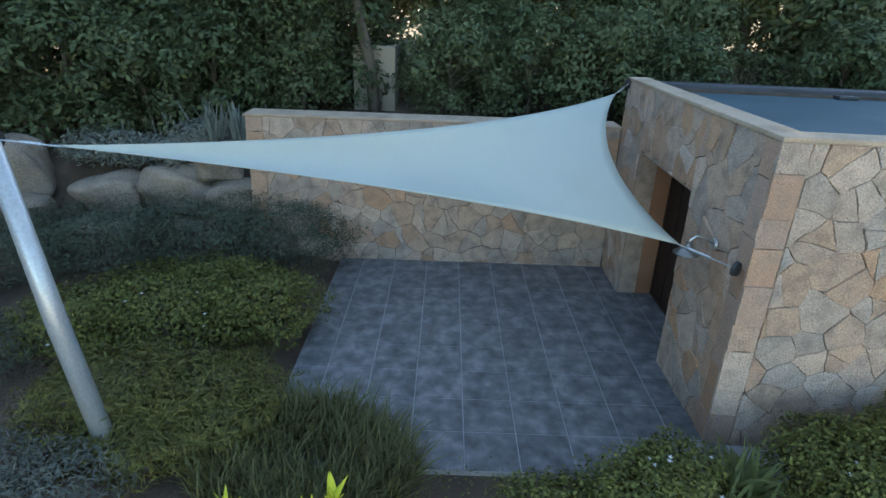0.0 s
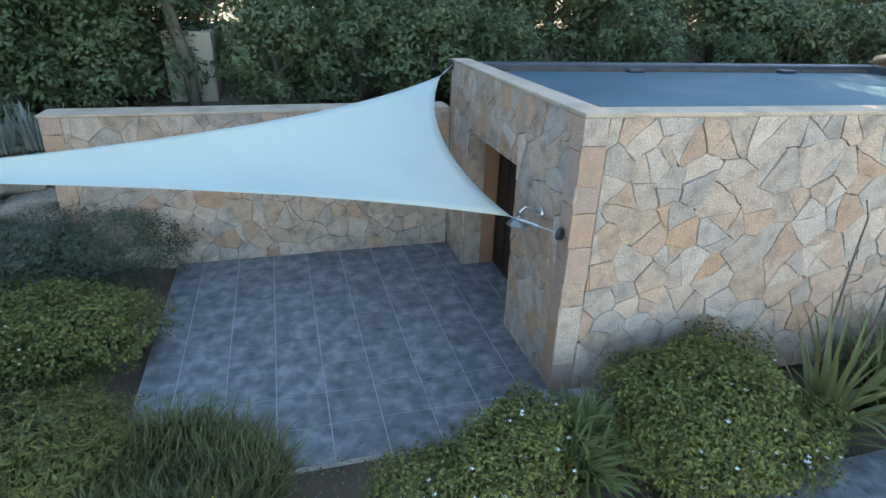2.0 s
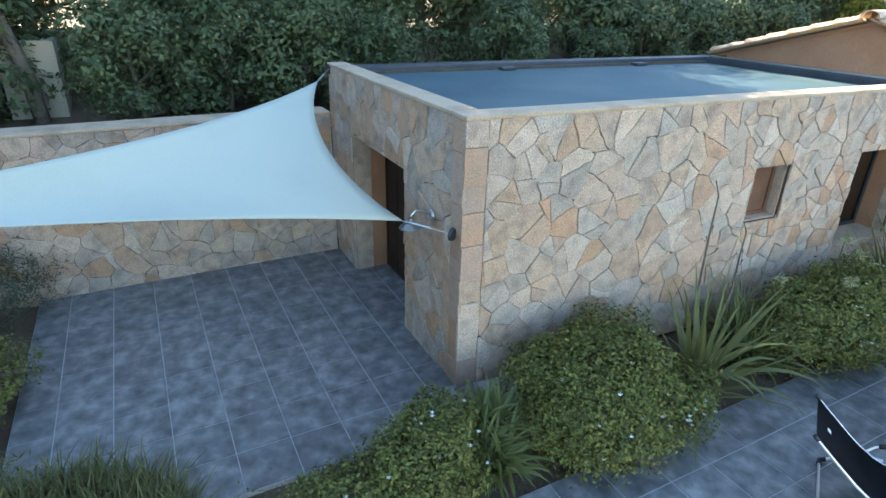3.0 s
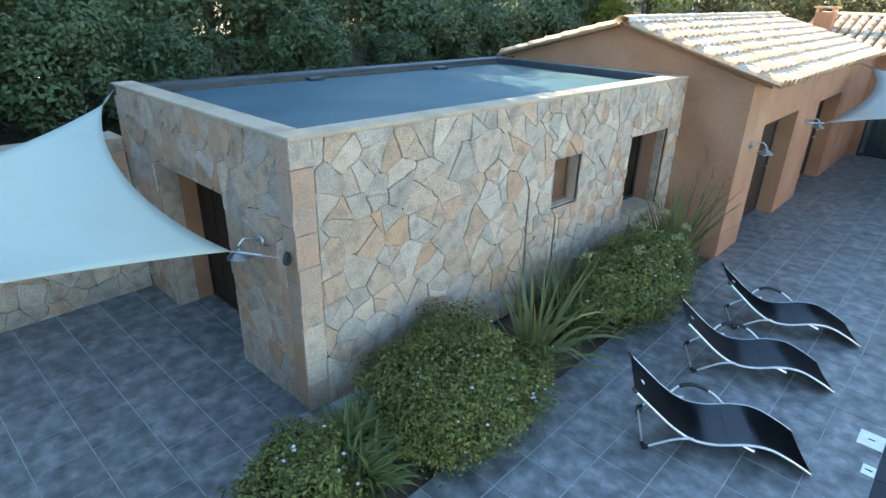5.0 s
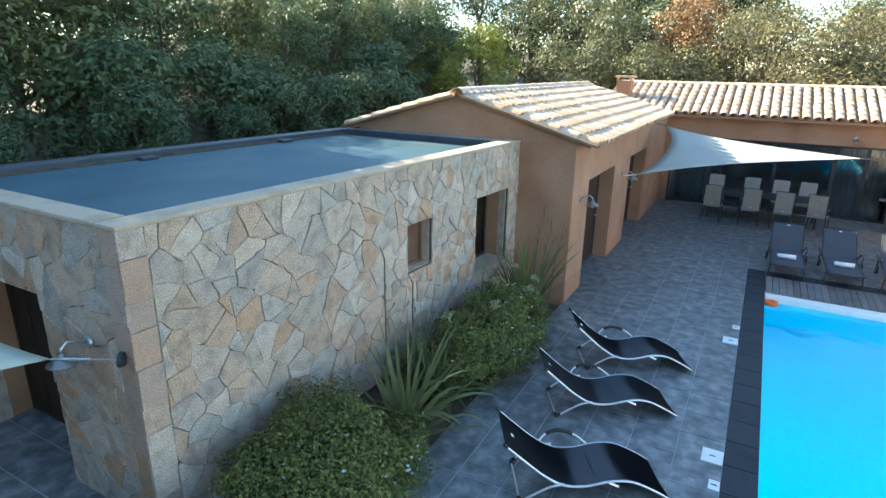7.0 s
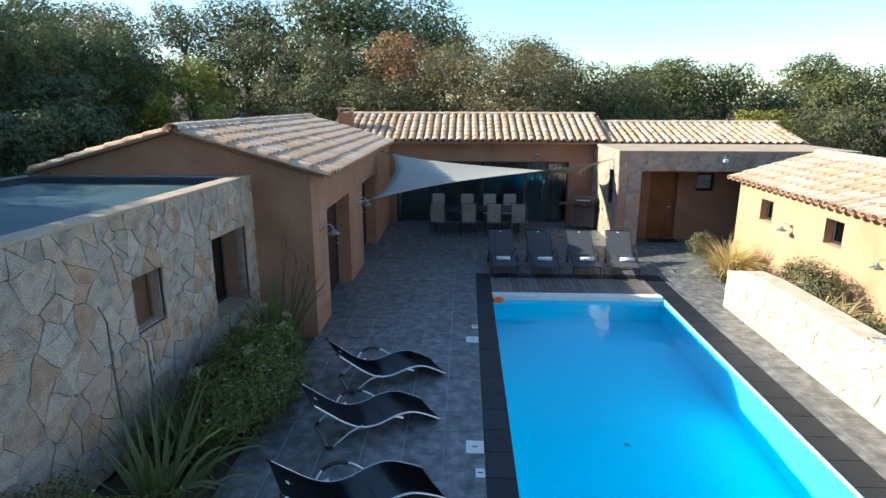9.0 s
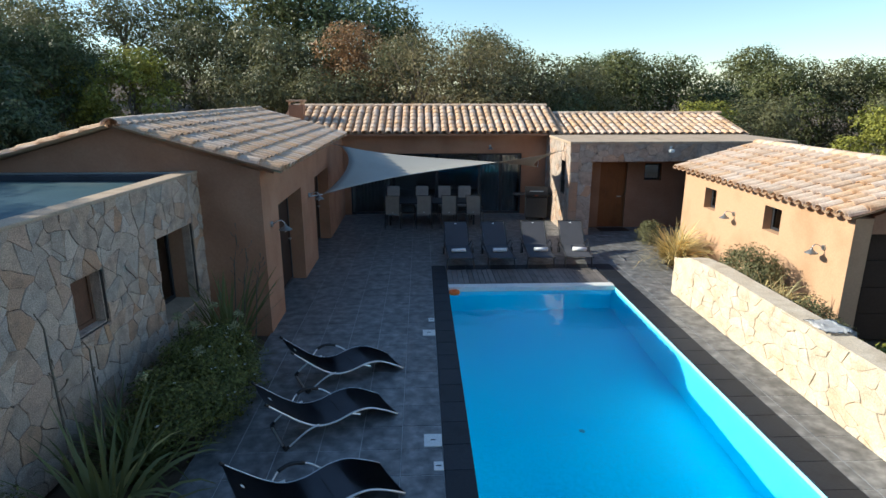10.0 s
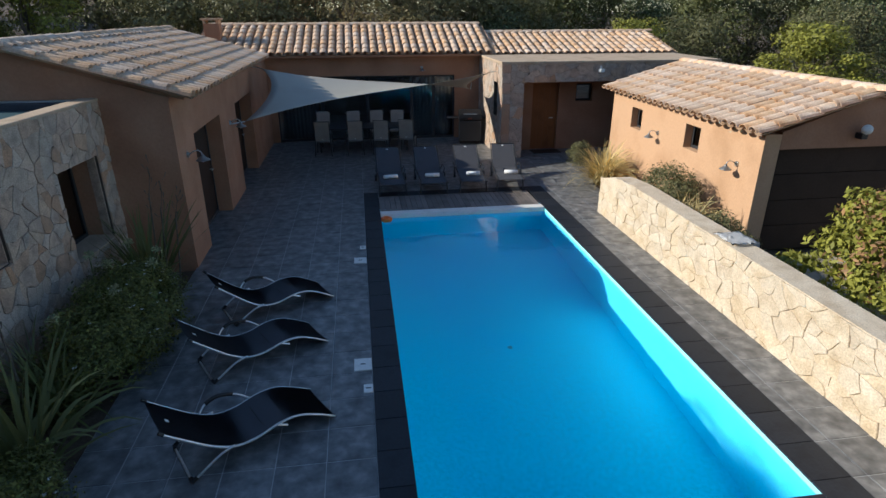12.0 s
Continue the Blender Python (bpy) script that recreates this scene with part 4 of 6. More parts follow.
# ---------------------------------------------------------------- garage
GX, GY0, GY1 = 11.2, 6.30, 12.4
GWO = [(12.4 - 11.27, 12.4 - 10.72, 1.41, 1.91), (12.4 - 8.76, 12.4 - 8.20, 1.44, 1.94)]
garage, _ = wall_with_holes("wall_garage_side", (GX, GY1, 0), (0, -1, 0), GY1 - GY0, 2.18, 0.3, GWO, M["render_sunlit"], "ochre garage side wall, sunlight painted in as paler render, two small windows")
for k, op in enumerate(GWO):
    opening_back("window_%d" % (k + 6), (GX, GY1, 0), (0, -1, 0), op, 0.2, M["glass"], "small square window with a dark frame", "window", M["frame"])
GRX, GRZ, GEZ = 13.1, 2.82, 2.24
bm = bmesh.new()
gd = (11.5, 15.2, 1.92)
v = [bm.verts.new(p) for p in ((GX + 0.3, GY0, 0), (gd[0], GY0, 0), (gd[0], GY0, gd[2]), (gd[1], GY0, gd[2]), (gd[1], GY0, 0), (15.6, GY0, 0), (15.6, GY0, 2.1), (GRX, GY0, GRZ - 0.05), (GX + 0.3, GY0, 2.22))]
w_ = [bm.verts.new((q.co.x, GY0 + 0.3, q.co.z)) for q in v]
bm.faces.new(v)
bm.faces.new(w_[::-1])
for i in range(len(v)):
    j = (i + 1) % len(v)
    bm.faces.new((v[i], v[j], w_[j], w_[i]))
bmesh.ops.recalc_face_normals(bm, faces=bm.faces[:])
bmesh.ops.triangulate(bm, faces=[f for f in bm.faces if len(f.verts) > 4])
bmesh.ops.transform(bm, matrix=Matrix.Translation((0, -0.003, 0)), verts=bm.verts[:])
# gable takes the darker render, so its shade is in the colour
tagged(part("wall_garage_gable", bm, M["render"]), "ochre garage gable wall, shade painted in as darker render", "wall", kind="structure")
bm = bmesh.new()
box(bm, 15.3, 15.6, GY0 + 0.3, GY1, 0, 2.1)
box(bm, GX + 0.3, 15.6, GY1 - 0.3, GY1, 0, 2.1)
tagged(part("wall_garage_back", bm, M["render"]), "plain rear walls of the garage", "wall", kind="structure")
gdo = tagged(empty("door_5"), "wide dark brown sectional garage door", "garage door", kind="structure")
for k in range(4):
    bm = bmesh.new()
    box(bm, gd[0], gd[1], GY0 + 0.14, GY0 + 0.19, k * 0.48 + 0.004, k * 0.48 + 0.475, 0.006)
    part("panel", bm, M["door_dark"], gdo)
roof_g = tagged(empty("roof_garage"), "sunlit pale terracotta barrel tile roof of the garage", "tiled roof", kind="structure")
GRY0, GRY1 = 6.16, 12.55
slab("roof_deck", [(GX - 0.12, GRY1, GEZ - 0.012), (GX - 0.12, GRY0 + 0.08, GEZ - 0.012), (GRX, GRY0 + 0.08, GRZ), (GRX, GRY1, GRZ)], 0.045, M["render"], roof_g)
slab("roof_deck", [(GRX, GRY1, GRZ), (GRX, GRY0 + 0.08, GRZ), (15.9, GRY0 + 0.08, 2.0), (15.9, GRY1, 2.0)], 0.045, M["render"], roof_g)
verge_row(roof_g, (GX - 0.24, GRY0 + 0.10, GEZ - 0.04), (GRX, GRY0 + 0.10, GRZ), seed=7)
upg = Vector((GRX - GX + 0.22, 0, GRZ - GEZ + 0.04))
tiled_slope(roof_g, (GX - 0.24, GRY1, GEZ - 0.04), (GX - 0.24, GRY0, GEZ - 0.04), upg, upg.length, seed=41, pitch=0.25)
ridge_row(roof_g, (GRX, GRY1, GRZ + 0.05), (GRX, GRY0, GRZ + 0.05))
bm = bmesh.new()
bmesh.ops.create_uvsphere(bm, u_segments=20, v_segments=12, radius=0.085, matrix=Matrix.Translation((12.93, 6.14, 2.25)))
gl = tagged(empty("globe_lamp"), "white glass globe lamp on the garage gable", "wall lamp")
part("globe", bm, M["white"], gl, smooth=True)
bm = bmesh.new()
box(bm, 12.87, 12.99, 6.15, 6.30, 2.08, 2.18, 0.01)
part("bracket", bm, M["black"], gl)
bm = bmesh.new()
box(bm, 9.93, 30, -6, 6.2, -0.1, -0.02)
tagged(part("pavement_yard", bm, M["path"]), "pale dusty yard behind the low wall", "pavement", kind="structure")


# ---------------------------------------------------------------- foliage
def leaf_mesh(name, rng, blobs, n, size, material, aspect=0.45, up=0.25, fill=0.35, droop=0.0, mess=0.75):
    """Many small leaves spread through the outer shell of a set of blobs (cx, cy, cz, rx, ry, rz)."""
    B = np.array(blobs, float)
    wgt = (B[:, 3] * B[:, 4] + B[:, 4] * B[:, 5] + B[:, 3] * B[:, 5])
    k = rng.choice(len(B), n, p=wgt / wgt.sum())
    d = rng.normal(size=(n, 3))
    d /= np.linalg.norm(d, axis=1)[:, None]
    d[:, 2] = np.where((d[:, 2] < -0.35) & (rng.random(n) < 0.6), -d[:, 2], d[:, 2])
    r = 1.0 - fill * rng.random(n) ** 1.8 + 0.10 * rng.normal(size=n) * 0.6
    lump = 1 + 0.16 * np.sin(d[:, 0] * 5 + k) * np.sin(d[:, 1] * 6 + 2 * k) + 0.12 * np.sin(d[:, 2] * 9 + k)
    p = B[k, :3] + d * B[k, 3:] * (r * lump)[:, None]
    nrm = d + rng.normal(size=(n, 3)) * mess + np.array([0, 0, up])
    nrm /= np.linalg.norm(nrm, axis=1)[:, None]
    t = np.cross(nrm, rng.normal(size=(n, 3)))
    t[:, 2] -= droop
    t /= np.linalg.norm(t, axis=1)[:, None]
    s = np.cross(nrm, t)
    L = size * rng.uniform(0.6, 1.35, n)[:, None]
    W = L * aspect
    v = np.stack([p - t * L * 0.5, p + s * W * 0.5 + nrm * W * 0.12, p + t * L * 0.5, p - s * W * 0.5 + nrm * W * 0.12], 1).reshape(-1, 3)
    me = bpy.data.meshes.new(name)
    me.vertices.add(4 * n)
    me.vertices.foreach_set("co", v.ravel())
    me.loops.add(4 * n)
    me.loops.foreach_set("vertex_index", np.arange(4 * n))
    me.polygons.add(n)
    me.polygons.foreach_set("loop_start", np.arange(0, 4 * n, 4))
    me.materials.append(material)
    me.update(calc_edges=True)
    me.validate()
    return me


def blades_mesh(name, rng, n, length, width, material, spread=0.9, base=0.12, seg=5, droop=0.8, lift=0.0, centre=(0, 0, 0), area_r=None, twist=0.3):
    """Strap leaves that rise from a base and arch over."""
    az = rng.uniform(0, 2 * np.pi, n)
    L = length * rng.uniform(0.55, 1.1, n)
    W = width * rng.uniform(0.7, 1.2, n)
    lean = spread * rng.random(n) ** 0.7
    dr = droop * rng.uniform(0.5, 1.3, n)
    rad = base * np.sqrt(rng.random(n))
    a2 = rng.uniform(0, 2 * np.pi, n)
    if area_r is not None:
        px, py = area_r[0] * np.sqrt(rng.random(n)) * np.cos(a2), area_r[1] * np.sqrt(rng.random(n)) * np.sin(a2)
    else:
        px, py = rad * np.cos(a2), rad * np.sin(a2)
    vs = np.zeros((n, seg + 1, 2, 3))
    x, z = np.zeros(n), np.full(n, lift)
    ang = lean.copy()
    sx, sy = -np.sin(az), np.cos(az)
    for i in range(seg + 1):
        u = i / seg
        w = W * (1 - u ** 2.2) * (0.75 + 0.5 * min(u * 3, 1) * 0.5) * 0.5 + 0.0008
        cx, cy = px + x * np.cos(az), py + x * np.sin(az)
        for k, sg in enumerate((-1, 1)):
            vs[:, i, k, 0] = centre[0] + cx + sg * sx * w
            vs[:, i, k, 1] = centre[1] + cy + sg * sy * w
            vs[:, i, k, 2] = centre[2] + z + sg * w * twist
        x = x + np.sin(ang) * L / seg
        z = z + np.cos(ang) * L / seg
        ang = ang + dr / seg * (0.5 + u * 1.5)
    m = (seg + 1) * 2
    idx = np.arange(n)[:, None] * m
    faces = np.concatenate([np.stack([idx[:, 0] + 2 * i, idx[:, 0] + 2 * i + 1, idx[:, 0] + 2 * i + 3, idx[:, 0] + 2 * i + 2], 1)[:, None, :] for i in range(seg)], 1).reshape(-1, 4)
    me = bpy.data.meshes.new(name)
    me.vertices.add(n * m)
    me.vertices.foreach_set("co", vs.reshape(-1))
    me.loops.add(faces.size)
    me.loops.foreach_set("vertex_index", faces.ravel())
    me.polygons.add(len(faces))
    me.polygons.foreach_set("loop_start", np.arange(0, faces.size, 4))
    me.materials.append(material)
    me.update(calc_edges=True)
    return me


def trunk_part(parent, pts, r0, r1, limbs=(), material=None):
    bm = bmesh.new()
    n = len(pts)
    tube(bm, pts, 0, 8, True, [r0 + (r1 - r0) * i / (n - 1) for i in range(n)])
    for lp, la, lb in limbs:
        k = len(lp)
        tube(bm, lp, 0, 6, True, [la + (lb - la) * i / (k - 1) for i in range(k)])
    return part("trunk", bm, material or M["bark"], parent, smooth=True)


def tree(name, rngseed, h, spread, leaves, size, material, label, category="tree", clear=0.25, group="", squat=1.0, aspect=0.5):
    """A tree at the origin: tapered trunk with limbs and a crown of many small leaves with an uneven outline."""
    rng = np.random.default_rng(rngseed)
    th = tagged(empty(name), label, category, group)
    blobs, limbs = [], []
    top = h * 0.55
    nb = 15
    for i in range(nb):
        a = 2.4 * i + rng.uniform(-0.4, 0.4)
        f = (i + 0.5) / nb
        zz = h * (clear + (1 - clear) * (0.12 + 0.80 * f))
        rr = spread * (math.sin(math.pi * min(1, 0.22 + 0.72 * f)) ** 0.7) * rng.uniform(0.45, 0.8)
        b = spread * rng.uniform(0.28, 0.50)
        zz = min(zz, h - b * 0.7 * squat)
        blobs.append((rr * math.cos(a), rr * math.sin(a), zz, b, b, b * 0.75 * squat))
        if i % 2 == 0:
            z0 = min(top, zz * 0.62)
            limbs.append(([(0, 0, z0), (rr * 0.5 * math.cos(a), rr * 0.5 * math.sin(a), (z0 + zz) / 2), (rr * math.cos(a), rr * math.sin(a), zz)], 0.02 * h * 0.5, 0.006 * h * 0.5))
    blobs.append((0, 0, h * 0.72, spread * 0.45, spread * 0.45, h * 0.16))
    bend = rng.uniform(-0.1, 0.1, 4) * spread
    trunk_part(th, [(0, 0, -0.4), (bend[0], bend[1], h * 0.25), (bend[2], bend[3], h * 0.5), (0, 0, h * 0.75)], 0.025 * h, 0.008 * h, limbs)
    put("crown", leaf_mesh("crown", rng, blobs, leaves, size, material, aspect=aspect, fill=0.45, mess=0.42), th)
    return th


FAR = "woodland trees"
protos = [
    tree("evergreen_tree", 1, 8.0, 3.2, 10000, 0.20, M["leaf_oak"], "dark evergreen oak with a dense rounded crown", group=FAR, clear=0.12),
    tree("evergreen_tree", 2, 8.0, 3.6, 10000, 0.20, M["leaf_hedge"], "tall dark green evergreen tree in the wood", group=FAR, clear=0.10),
    tree("olive_tree", 3, 6.5, 2.6, 10000, 0.145, M["leaf_olive"], "grey-green olive-like tree with a loose crown", group=FAR, clear=0.12),
    tree("olive_tree", 4, 6.0, 2.4, 9000, 0.10, M["leaf_tan"], "thin tan-green tree with bare twigs", group=FAR, clear=0.15),
    tree("laurel_tree", 5, 5.5, 2.4, 10000, 0.16, M["leaf_bright"], "sunlit yellow-green broadleaf tree", group=FAR, clear=0.08),
    tree("rust_tree", 6, 6.5, 2.0, 9000, 0.13, M["leaf_rust"], "rusty brown autumn tree in the wood", group=FAR, clear=0.12),
]
PH = [8.0, 8.0, 6.5, 6.0, 5.5, 6.5]


def grow(k, x, y, top, wide=1.0, rz=None):
    z = ground_z(x, y)
    s = (top - z) / PH[k]
    ob = copy_thing(protos[k], pose(x, y, z, 0, 0, rz if rz is not None else (x * 47 + y * 31) % 360))
    ob.scale = (s * wide, s * wide, s)
    return ob


first = [(0, -17, 28, 8.0), (1, -20.4, 31, 9.0), (2, -7.2, 29, 7.8), (3, 4.1, 24, 7.0), (4, -7.3, 21.8, 5.9), (5, 0.9, 26, 7.4)]
for k, x_, y_, top in first:
    z_ = ground_z(x_, y_)
    s_ = (top - z_) / PH[k]
    protos[k].matrix_basis = pose(x_, y_, z_)
    protos[k].scale = (s_, s_, s_)
for k, x_, y_, top, wd in (
        (1, -21, 26, 8.6, 1.1), (2, -11.5, 31, 9.4, 1.1), (2, -12.5, 25, 7.8, 1.1), (2, -15.5, 30, 9.2, 1.1), (0, -9, 33, 10.0, 1.0), (2, -4.6, 29, 7.8, 1.0),
        (0, -4.6, 36, 11.2, 1.15), (1, -0.6, 36.5, 11.0, 1.1), (0, 2.2, 38, 9.5, 1.0), (2, -1.8, 27, 7.2, 1.0), (2, 3.0, 29, 6.9, 1.1),
        (3, 6.3, 24, 6.9, 1.1), (3, 8.0, 26, 6.6, 1.0), (2, 9.6, 25, 5.8, 1.2), (2, 12.2, 26, 5.5, 1.0), (0, 14.8, 28, 6.2, 1.0), (0, 17.3, 28, 6.0, 0.9),
        (0, 13.0, 30, 6.0, 1.0), (1, 20.2, 28, 4.8, 1.1), (0, 22, 26, 5.8, 1.0), (2, 24.2, 26, 5.7, 1.1), (0, 26, 25.5, 5.8, 1.0), (1, 29, 24, 6.2, 1.1),
        (2, 32, 21, 6.0, 1.1), (0, 28, 19, 5.2, 1.0), (2, 24, 20, 4.5, 1.1), (4, 21.5, 18, 3.7, 1.2), (2, 26, 14, 4.7, 1.2), (4, 24, 10, 4.2, 1.2),
        (0, 30, 12, 5.7, 1.2), (1, 32, 6, 5.5, 1.2), (4, 27, 5, 3.8, 1.2), (4, -10, 22.5, 5.2, 1.1), (2, -3.2, 24, 5.4, 1.2), (2, 0.4, 23.8, 5.2, 1.2),
        (4, 16.6, 22.6, 3.8, 1.1), (2, 19.4, 23, 4.0, 1.2), (1, 10.6, 24.4, 4.2, 1.2), (2, 7.2, 23.6, 5.0, 1.2), (0, -15, 21, 8.4, 1.1), (1, -18, 18, 9.2, 1.1),
        (0, 40, 34, 7.2, 1.4), (1, 34, 30, 6.8, 1.3), (0, 46, 20, 7.2, 1.4), (0, -30, 34, 10.5, 1.4), (1, -24, 38, 11.0, 1.3), (0, 9, 42, 8.4, 1.3), (1, 18, 40, 7.0, 1.4), (0, 27, 38, 7.2, 1.3)):
    grow(k, x_, y_, top, wd)

# tall hedge to the west, and an added unseen row to the south
HG = "evergreen hedge"
hed = [tree("hedge_shrub", 20 + q, 6.0, 2.1, 10500, 0.165, M["leaf_hedge"] if q != 1 else M["leaf_oak"], "tall dense dark green hedge shrub, southern row added unseen", "hedge", 0.02, HG, 1.25, 0.42) for q in range(3)]
spots = []
yy = -17.0
q = 0
rs = random.Random(5)
while yy < 24:
    spots.append((q % 3, -10.6 + rs.uniform(-0.5, 0.5), yy, (8.9 if yy < 6 else 7.6 if yy < 9.5 else 6.6) + rs.uniform(-0.5, 0.3), 1.0))
    spots.append(((q + 1) % 3, -13.6 + rs.uniform(-0.6, 0.6), yy + 1.0, (9.6 if yy < 6 else 7.2) + rs.uniform(-0.6, 0.5), 1.05))
    yy += 2.15
    q += 1
# added southern row, never in view: blocks sky light from patio and front wall
for q in range(11):
    spots.append((q % 3, -8.5 + 2.3 * q, -14.5 + rs.uniform(-0.5, 0.5), 7.8 + rs.uniform(-0.5, 0.5), 1.1))
placed = set()
for i, (k, x_, y_, top, wd) in enumerate(spots):
    z_ = ground_z(x_, y_)
    s_ = (top - z_) / 6.0
    ob = hed[k] if k not in placed else None
    if ob is not None:
        placed.add(k)
        ob.matrix_basis = pose(x_, y_, z_)
    else:
        ob = copy_thing(hed[k], pose(x_, y_, z_, 0, 0, (i * 77) % 360))
    ob.scale = (s_ * wd, s_ * wd, s_)
# lower shrubs in front of it
low = [tree("laurel_shrub", 40 + q, 2.4, 1.25, 6500, 0.12, M["leaf_hedge"] if q else M["leaf_laurel"], "dense green garden shrub behind the walls", "shrub", 0.0, "shrubs behind the walls", 1.2, 0.45) for q in range(2)]
lspots = []
yy = -15.5
q = 0
while yy < 16:
    if not (2.9 < yy < 3.9 or 6.2 < yy < 7.0 or -5.2 < yy < -3.0):
        lspots.append((q % 2, -7.0 + rs.uniform(-0.4, 0.4), yy, rs.uniform(3.1, 4.0)))
        if rs.random() < 0.8:
            lspots.append(((q + 1) % 2, -8.6 + rs.uniform(-0.3, 0.3), yy + 0.6, rs.uniform(3.9, 4.9)))
    yy += 1.45
    q += 1
for i, (k, x_, y_, top) in enumerate(lspots):
    z_ = ground_z(x_, y_)
    s_ = (top - z_) / 2.4
    if i < 2:
        ob = low[i]
        ob.matrix_basis = pose(x_, y_, z_)
    else:
        ob = copy_thing(low[k], pose(x_, y_, z_, 0, 0, (i * 61) % 360))
    ob.scale = (s_ * 1.05, s_ * 1.05, s_)
bm = bmesh.new()
box(bm, -9.75, -9.5, -9, 13, 1.2, 3.0, 0.01)
box(bm, -8.05, -7.85, -4.45, -3.6, 1.2, 2.95, 0.01)
box(bm, -9.5, -8.05, -3.8, -3.6, 1.2, 2.95, 0.01)
tagged(part("wall_boundary", bm, M["path"]), "pale rendered boundary wall behind the hedge", "wall", kind="structure")

# leaning tree behind the patio
th = tagged(empty("leaning_tree", (-7.6, -4.3, 2.0)), "leaning grey tree trunk among the shrubs", "tree")
trunk_part(th, [(0.1, 0.35, -0.8), (0, 0.25, 0.5), (0, 0.0, 1.6), (-0.1, -0.25, 2.8), (-0.2, -0.3, 4.2)], 0.13, 0.07, [([(-0.05, -0.1, 2.0), (0.1, 0.5, 3.0), (0.1, 0.9, 4.0)], 0.06, 0.03)])
put("crown", leaf_mesh("crown", np.random.default_rng(77), [(0, 0, 4.6, 1.4, 1.6, 0.8), (0.1, 1.2, 4.4, 1.0, 1.0, 0.6)], 3500, 0.13, M["leaf_oak"]), th)


def roses(name, seed, n, blobs, parent, size=0.09):
    rng = np.random.default_rng(seed)
    vs, fs = [], []
    B = np.array(blobs, float)
    for i in range(n):
        b = B[rng.integers(len(B))]
        d = rng.normal(size=3)
        d[2] = abs(d[2]) * 0.8
        d[0] = abs(d[0])
        d /= np.linalg.norm(d)
        c = b[:3] + d * b[3:] * (1.03 if n > 1 else 1.2)
        for k in range(5):
            a = k * 2 * math.pi / 5
            o = len(vs)
            u, w = np.array((math.cos(a), math.sin(a), 0.35)), np.array((-math.sin(a), math.cos(a), 0))
            vs += [c, c + (u * 0.6 + w * 0.4) * size * 0.6, c + u * size, c + (u * 0.6 - w * 0.4) * size * 0.6]
            fs.append((o, o + 1, o + 2, o + 3))
    return tagged(put(name, mesh_of(name, vs, fs, M["petal"]), parent), kind="stuff" if n > 1 else "")


rb = [(0, 0, 1.0, 0.9, 1.3, 0.9), (0.1, 0.9, 1.5, 0.8, 0.8, 0.7), (-0.1, -0.8, 1.4, 0.7, 0.8, 0.8)]
th = tagged(empty("rose_bush", (-7.0, -6.0, 2.5)), "tall rose bush with scattered white blooms", "shrub")
put("foliage", leaf_mesh("foliage", np.random.default_rng(78), rb, 9000, 0.10, M["leaf_laurel"]), th)
for q in range(16):
    roses("bloom", 79 + q, 1, rb, th, 0.10)


# ---------------------------------------------------------------- garden plants near the walls
def bush(name, at, blobs, n, size, material, label, seed, flowers=0, category="shrub", aspect=0.5, group=""):
    th = tagged(empty(name, at), label, category, group)
    put("foliage", leaf_mesh("foliage", np.random.default_rng(seed), blobs, n, size, material, aspect=aspect, fill=0.3, up=0.6, mess=0.6), th)
    for b in blobs[:5]:
        bm = bmesh.new()
        tube(bm, [(b[0] * 0.4, b[1] * 0.4, -0.08), (b[0] * 0.8, b[1] * 0.8, b[2] * 0.6), (b[0], b[1], b[2])], 0.014, 5)
        part("stem", bm, M["bark"], th)
    if flowers:
        roses("blossom", seed + 1, flowers, blobs, th, 0.026)
    return th


BED = "bushes along the annex wall"
bush("pittosporum_bush", (0.95, 0.75, 0), [(0.05, 0.35, 0.38, 0.70, 0.80, 0.46), (0.32, -0.05, 0.32, 0.52, 0.58, 0.40), (-0.32, 0.70, 0.42, 0.52, 0.58, 0.44), (0.36, 0.72, 0.32, 0.50, 0.60, 0.40), (-0.32, -0.05, 0.38, 0.42, 0.48, 0.38), (0.42, 0.25, 0.26, 0.50, 0.80, 0.34)], 44000, 0.042, M["leaf_bush"], "rounded dark green bush with small white flowers", 101, 46, group=BED)
bush("pittosporum_bush", (1.05, 4.05, 0), [(0.15, 0.0, 0.40, 0.62, 0.75, 0.46), (0.15, 0.95, 0.44, 0.62, 0.75, 0.52), (0.1, 1.5, 0.36, 0.50, 0.55, 0.38), (0.42, 0.5, 0.32, 0.50, 0.70, 0.42)], 36000, 0.044, M["leaf_bush"], "green bush with clusters of white flowers by the deck", 103, 60, group=BED)
bush("pittosporum_bush", (0.95, -0.9, 0), [(0.1, 0.0, 0.24, 0.52, 0.55, 0.34), (0.2, -0.65, 0.18, 0.45, 0.55, 0.27), (-0.2, 0.3, 0.26, 0.38, 0.4, 0.32)], 17000, 0.041, M["leaf_bush"], "low green bush at the patio edge", 105, 30, group=BED)
bush("pittosporum_bush", (0.9, -2.35, -0.05), [(0.0, 0.0, 0.06, 0.5, 0.75, 0.12), (0.2, -0.6, 0.05, 0.4, 0.6, 0.10)], 1350, 0.036, M["leaf_bush"], "sparse low ground cover with white flowers", 107, 40, group=BED)
bush("rosemary_hedge", (-3.30, -6.15, 0), [(-0.3, 1.3, 0.45, 0.7, 1.0, 0.55), (-0.2, 0.1, 0.48, 0.75, 1.1, 0.55), (0.0, -1.2, 0.45, 0.8, 1.1, 0.55), (0.3, -2.5, 0.40, 0.85, 1.1, 0.52)], 36000, 0.07, M["leaf_rosemary"], "dark blue-green clipped rosemary hedge", 111, aspect=0.2)
